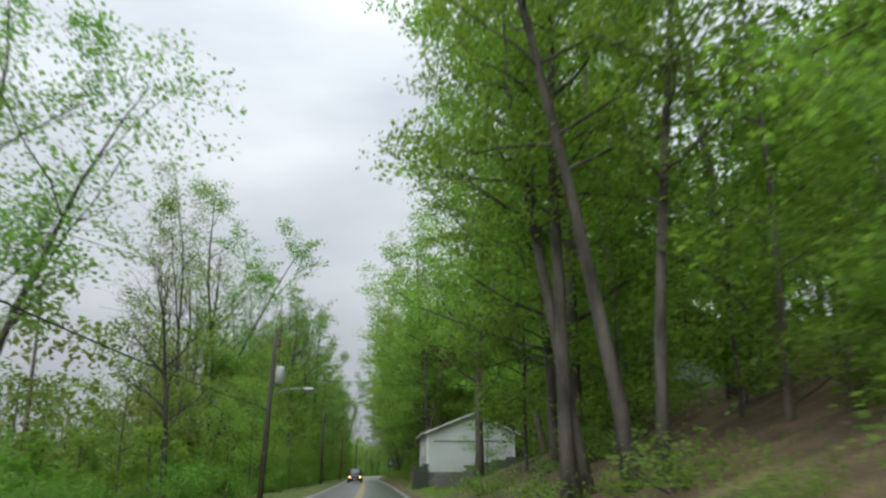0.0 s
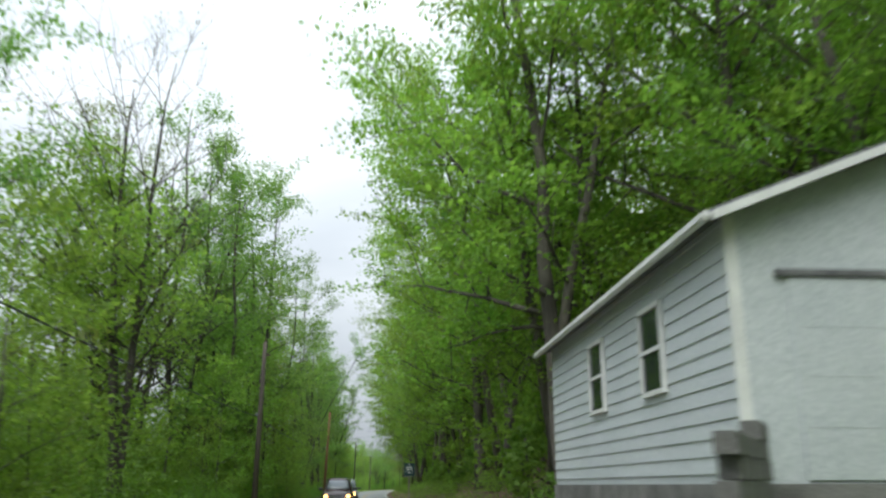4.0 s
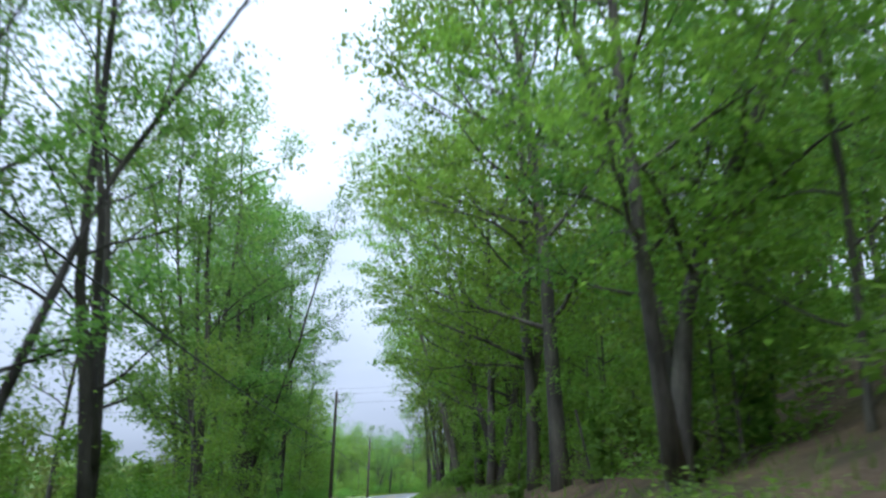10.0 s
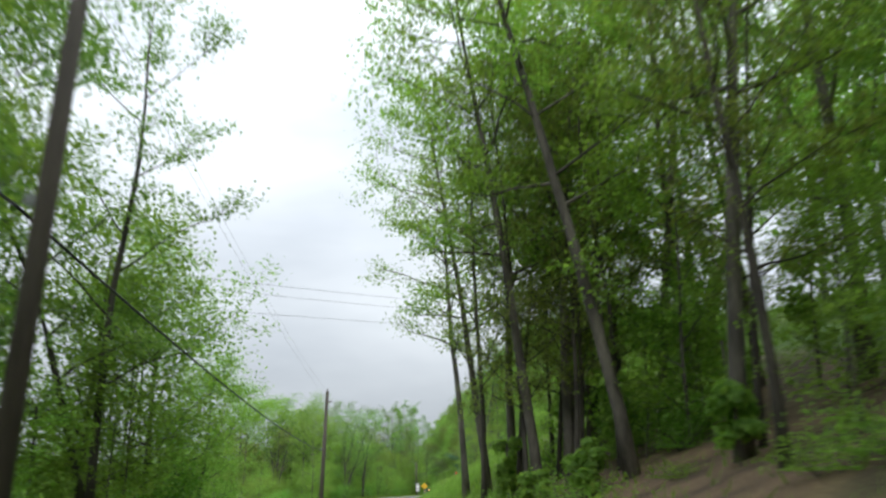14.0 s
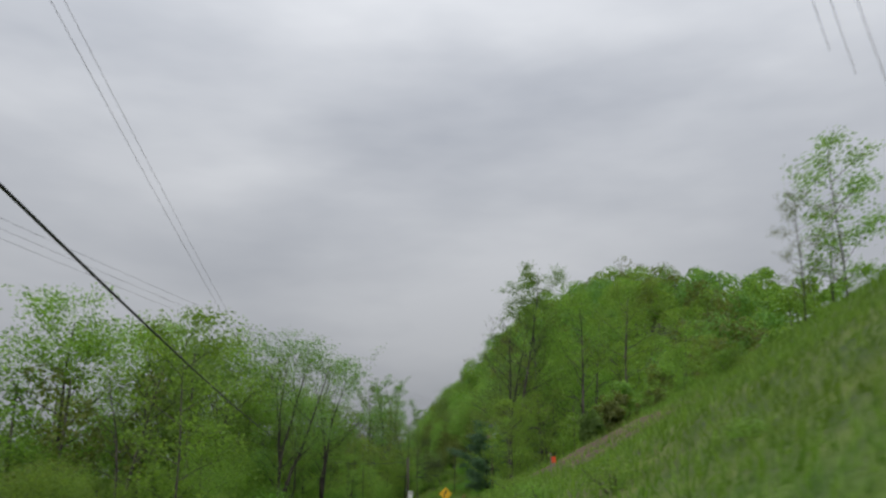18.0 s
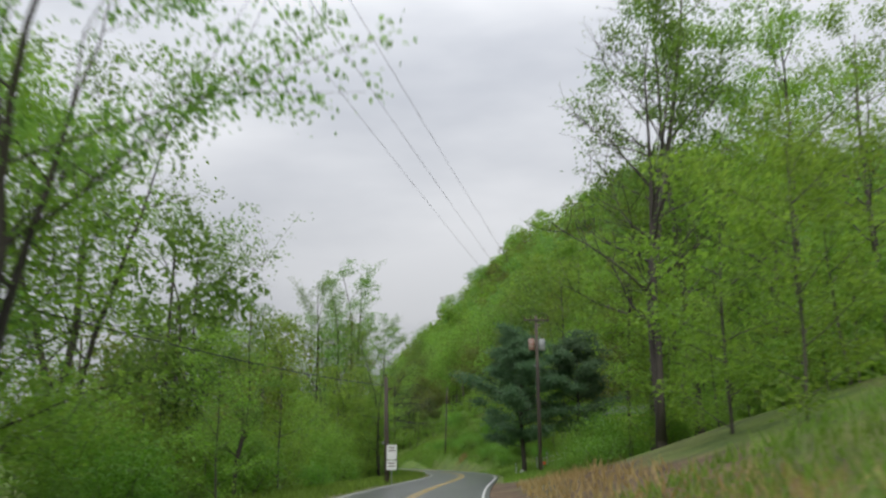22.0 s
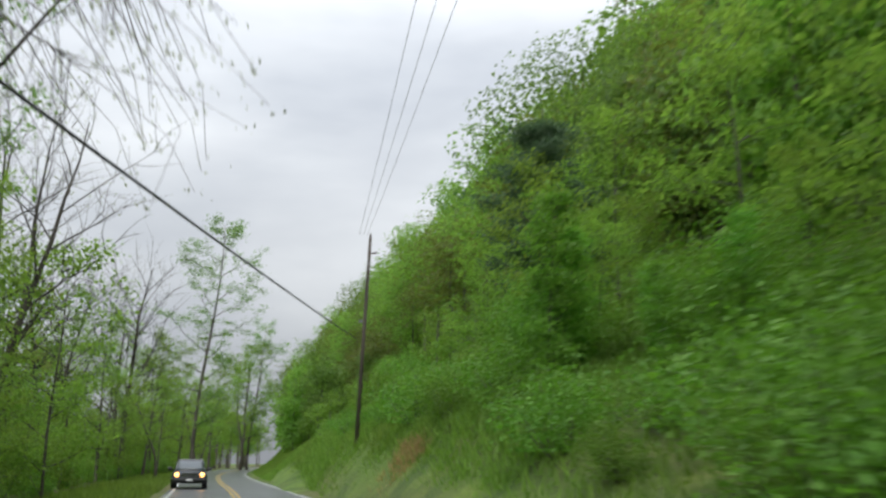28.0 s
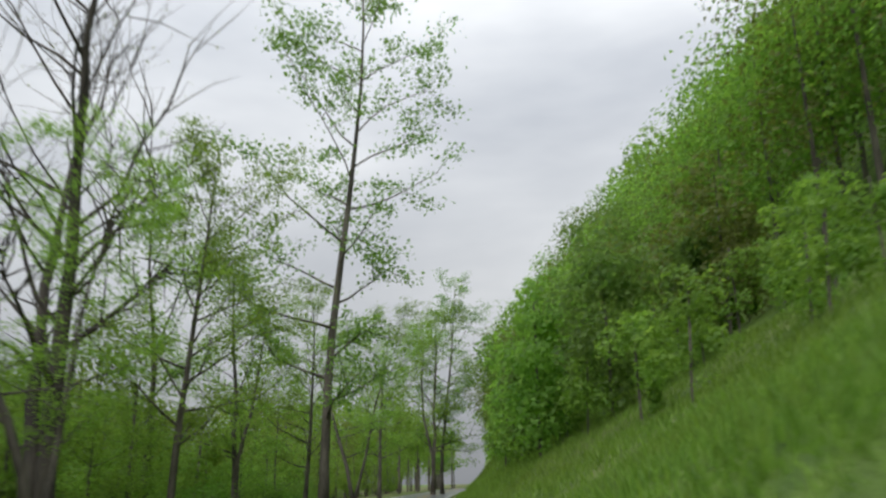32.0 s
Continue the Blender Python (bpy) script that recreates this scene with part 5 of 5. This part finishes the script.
post_sign(2.72, 138.6, -4)


def warning_sign(x, y, z, turn):
    base = land_z(x, y)
    ob = thing("warning_sign", "yellow diamond warning sign on a steel post", "road sign", pose(x, y, 0, 0, 0, turn))
    part("post", Shape().box(-0.03, 0.012, base - 0.4, 0.03, 0.05, z + 0.3), STEEL, ob, bevel=0.005)
    r = 0.42
    plate = part("plate", Shape().prism([(0, z - r), (r, z), (0, z + r), (-r, z)], "y", -0.004, 0.006), SIGN_YELLOW, ob)
    for a, b in (((0, -1), (1, 0)), ((1, 0), (0, 1)), ((0, 1), (-1, 0)), ((-1, 0), (0, -1))):
        k, j = r * 0.92, r * 0.88
        part("border", Shape().prism([(a[0] * k, z + a[1] * k), (b[0] * k, z + b[1] * k), (b[0] * j, z + b[1] * j), (a[0] * j, z + a[1] * j)], "y", -0.0075, -0.0045), SIGN_BLACK, plate)
    bend = [(-0.10, -0.2), (-0.04, -0.2), (-0.04, -0.02), (0.06, 0.06), (0.06, 0.12), (0.11, 0.12), (0.03, 0.23), (-0.05, 0.12), (0.0, 0.12), (0.0, 0.09), (-0.10, 0.01)]
    part("symbol", Shape().prism([(u, z + w) for u, w in bend], "y", -0.0075, -0.0045), SIGN_BLACK, plate)


warning_sign(9.3, 329.2, 1.62, -10)


def plate_signs():
    x, y = 12.7, 385.0
    base = land_z(x, y)
    ob = thing("sign_post", "white metal plates stacked on a post by the pole", "sign post", pose(x, y, base, 0, 0, -8))
    part("post", Shape().box(-0.03, 0.01, -0.4, 0.03, 0.05, 2.35), STEEL, ob, bevel=0.005)
    for z0, z1, w in ((1.45, 2.3, 0.3), (0.85, 1.4, 0.3)):
        p = part("plate", Shape().box(-w, -0.004, z0, w, 0.006, z1), SIGN_WHITE, ob, "plain white metal plate", bevel=0.002)
        for k in range(2):
            part("writing_bar", Shape().box(-w * 0.6, -0.007, z1 - 0.2 - k * 0.17, w * 0.6, -0.0045, z1 - 0.13 - k * 0.17), STUCCO, p)


plate_signs()


def marker_post(x, y, label, mat, flag=None):
    base = land_z(x, y)
    ob = thing("marker_post", label, "marker post", pose(x, y, base))
    part("stake", Shape().tube([(0, 0, -0.3), (0, 0, 0.95)], [0.035, 0.03], 6), mat, ob)
    if flag:
        part("flag", Shape().box(0.02, -0.01, 0.55, 0.22, 0.01, 0.8), flag, ob, bevel=0.004)
    else:
        part("reflector", Shape().box(-0.04, -0.05, 0.72, 0.04, -0.034, 0.88), SIGN_BLACK, ob)


marker_post(25.1, 403.0, "slim white reflector post at the road's edge", SIGN_WHITE)
marker_post(11.0, 309.7, "thin stake with a red flag on the bank", LITTER_POLE, FLAG_RED)
marker_post(27.2, 402.4, "small stake with a red flag in the grass", STEEL, FLAG_RED)
box_ob = thing("utility_box", "small white utility box in the grass", "utility box", pose(25.7, 403.4, land_z(25.7, 403.4)))
part("case", Shape().box(-0.14, -0.1, -0.1, 0.14, 0.1, 0.32), SIGN_WHITE, box_ob, bevel=0.02)
part("lid", Shape().box(-0.16, -0.12, 0.32, 0.16, 0.12, 0.36), WHITE_TRIM, box_ob, bevel=0.01)


# ---- vehicles on the other lane ----
def loft(rings, close=True):
    """A skin over closed rings of equal length."""
    sh, n = Shape(), len(rings[0])
    for ring in rings:
        sh.v += [tuple(q) for q in ring]
    for k in range(len(rings) - 1):
        for j in range(n):
            i = k * n
            sh.f.append((i + j, i + (j + 1) % n, i + n + (j + 1) % n, i + n + j))
    if close:
        sh.f += [tuple(range(n))[::-1], tuple(range((len(rings) - 1) * n, len(rings) * n))]
    return sh


def vehicle(label, s, paint, length, width, height, bonnet, lit=True, rack=False, lat=-1.45):
    """A car on the other lane, its nose towards -y."""
    x, y = beside(s, lat)
    ob = thing("car", label, "car", pose(x, y, 0.0, 0, 0, math.degrees(float(np.interp(s, RS, RA)))))
    h, hl, w = height, length / 2, width / 2
    belt = h * 0.57
    rings = []
    for yy, ww, z0, zs, zt, up in ((-hl, 0.84, 0.42, 0.60, 0.66, 0.02), (-hl + 0.05, 0.90, 0.34, 0.66, 0.74, 0.03), (-hl + 0.2, 0.96, 0.28, 0.76, belt - 0.15, 0.04), (-hl + 0.6, 0.99, 0.25, belt - 0.14, belt - 0.07, 0.05),
                                   (-hl + bonnet, 1.0, 0.25, belt - 0.07, belt, 0.04), (0.3, 1.0, 0.25, belt - 0.04, belt + 0.02, 0.02), (hl - 0.45, 0.99, 0.25, belt - 0.04, belt + 0.02, 0.02), (hl - 0.12, 0.96, 0.28, belt - 0.1, belt - 0.02, 0.02), (hl, 0.88, 0.40, belt - 0.25, belt - 0.15, 0.0)):
        half = [(0.45, z0), (0.86, z0 + 0.01), (0.97, z0 + 0.12), (1.0, (z0 + zs) / 2), (0.985, zs - 0.03), (0.95, zs + (zt - zs) * 0.6), (0.84, zt), (0.45, zt + up * 0.75), (0.0, zt + up)]
        rings.append([(ww * w * u, yy, z) for u, z in half] + [(-ww * w * u, yy, z) for u, z in half[-2::-1]])
    part("body", loft(rings), paint, ob, smooth=True)
    a0, a1, b0, b1 = -hl + bonnet - 0.12, -hl + bonnet + 0.72, hl - 0.06, hl - 0.42

    def ring_point(f, ang, grow=1.0):
        """A point of the cabin's skin: f from the waist (0) to the roof's edge (1), ang round it in degrees."""
        c0, s0, e = math.cos(radians(ang)), math.sin(radians(ang)), 0.42
        ya, yb = a0 + (a1 - a0) * f, b0 + (b1 - b0) * f
        ww = w * (0.955 - 0.19 * f ** 1.2) * grow
        return (ww * math.copysign(abs(c0) ** e, c0), (ya + yb) / 2 + (yb - ya) / 2 * (grow + (grow - 1) * 0.2) * math.copysign(abs(s0) ** e, s0), belt - 0.05 + (h - 0.07 - belt + 0.05) * f)
    rings = [[ring_point(f, k * 7.5) for k in range(48)] for f in (0, 0.25, 0.5, 0.75, 0.93, 1.0)]
    for grow, z in ((0.94, h - 0.03), (0.80, h - 0.008), (0.4, h)):
        rings.append([((q[0]) * grow, (a1 + b1) / 2 + (q[1] - (a1 + b1) / 2) * grow, z) for q in rings[5]])
    cabin = part("cabin", loft(rings), paint, ob, smooth=True)

    def glass(name, ang0, ang1, f0=0.2, f1=0.92):
        sh, n = Shape(), 10
        for grow in (1.006, 0.994):
            for i in range(4):
                for j in range(n):
                    sh.v.append(ring_point(f0 + (f1 - f0) * i / 3, ang0 + (ang1 - ang0) * j / (n - 1), grow))
        for i in range(3):
            for j in range(n - 1):
                p = i * n + j
                sh.f += [(p, p + 1, p + n + 1, p + n), (p + 4 * n, p + 5 * n, p + 5 * n + 1, p + 4 * n + 1)]
        rim = [j for j in range(n)] + [i * n + n - 1 for i in range(1, 4)] + [3 * n + j for j in range(n - 2, -1, -1)] + [n * i for i in (2, 1)]
        for p, q in zip(rim, rim[1:] + rim[:1]):
            sh.f.append((p, p + 4 * n, q + 4 * n, q))
        part(name, sh, CAR_GLASS, cabin, "rain-wet reflective car glass", smooth=True)
    glass("windscreen", -126, -54)
    glass("rear_window", 58, 122, 0.3, 0.9)
    for t0, t1 in ((-36, -4), (4, 36)):
        glass("side_window", t0, t1, 0.24, 0.9)
        glass("side_window", 180 - t0, 180 - t1, 0.24, 0.9)
    for sg in (-1, 1):
        part("side_mirror", Shape().tube([(sg * (w - 0.06), a0 + 0.62, belt + 0.06), (sg * (w + 0.06), a0 + 0.58, belt + 0.12), (sg * (w + 0.2), a0 + 0.56, belt + 0.13), (sg * (w + 0.24), a0 + 0.56, belt + 0.12)], [0.03, 0.09, 0.10, 0.06], 10), PLASTIC, ob, smooth=True)
        lamp = part("headlight", Shape().tube([(sg * w * 0.70, -hl + 0.14, 0.71), (sg * w * 0.70, -hl + 0.01, 0.71), (sg * w * 0.70, -hl - 0.02, 0.71)], [0.13, 0.125, 0.09], 14), HEADLIGHT if lit else CHROME, ob, "round warm lit headlight" if lit else "clear headlight", smooth=True)
        part("lamp_rim", Shape().tube([(sg * w * 0.70, -hl + 0.12, 0.71), (sg * w * 0.70, -hl - 0.004, 0.71)], [0.15, 0.142], 14), CHROME, lamp)
        for yy in (-hl + 0.88, hl - 0.85):
            wheel = part("wheel", Shape().tube([(sg * (w - 0.24), yy, 0.34), (sg * (w - 0.03), yy, 0.34), (sg * (w + 0.012), yy, 0.34)], [0.34, 0.34, 0.30], 20), TYRE, ob)
            part("rim", Shape().tube([(sg * (w + 0.008), yy, 0.34), (sg * (w + 0.024), yy, 0.34)], [0.21, 0.18], 14), CHROME, wheel)
        if rack:
            part("roof_rail", Shape().tube([(sg * w * 0.6, a1 + 0.25, h - 0.03), (sg * w * 0.6, a1 + 0.32, h + 0.06), (sg * w * 0.6, b1 - 0.3, h + 0.06), (sg * w * 0.6, b1 - 0.2, h - 0.03)], [0.02] * 4, 6), PLASTIC, ob)
        part("wiper", Shape().tube([(sg * 0.1, a0 + 0.02, belt + 0.02), (sg * 0.1 + 0.3 * w, a0 + 0.13, belt + 0.1), (sg * 0.1 + 0.5 * w, a0 + 0.17, belt + 0.13)], [0.012, 0.01, 0.008], 4), PLASTIC, ob)
    if rack:
        for yy in (a1 + 0.5, b1 - 0.7):
            part("roof_bar", Shape().box(-w * 0.75, yy, h + 0.06, w * 0.75, yy + 0.07, h + 0.10), SIGN_WHITE, ob, bevel=0.01)
    grille = part("grille", Shape().box(-w * 0.46, -hl - 0.015, 0.56, w * 0.46, -hl + 0.05, 0.80), PLASTIC, ob, bevel=0.02)
    for k in range(3):
        part("grille_bar", Shape().box(-w * 0.45, -hl - 0.026, 0.60 + k * 0.07, w * 0.45, -hl - 0.012, 0.62 + k * 0.07), CHROME, grille)
    bumper = part("bumper", Shape().tube([(-w * 0.95, -hl + 0.12, 0.44), (-w * 0.8, -hl - 0.03, 0.44), (0, -hl - 0.06, 0.44), (w * 0.8, -hl - 0.03, 0.44), (w * 0.95, -hl + 0.12, 0.44)], [0.10, 0.115, 0.12, 0.115, 0.10], 10), PLASTIC, ob, smooth=True)
    part("number_plate", Shape().box(-0.16, -hl - 0.20, 0.40, 0.16, -hl - 0.17, 0.50), SIGN_WHITE, bumper)
    return ob


vehicle("dark maroon sport-utility car with lit headlights", 118.0, CAR_MAROON, 4.7, 1.9, 1.78, 1.25, lat=-1.1)
vehicle("silver sport-utility car with a roof rack", 134.5, CAR_SILVER, 4.6, 1.85, 1.74, 1.15, rack=True, lat=-1.0)
vehicle("dark grey car with lit headlights on the wet road", 470.0, CAR_GREY, 4.4, 1.8, 1.5, 1.2, lat=-2.0)
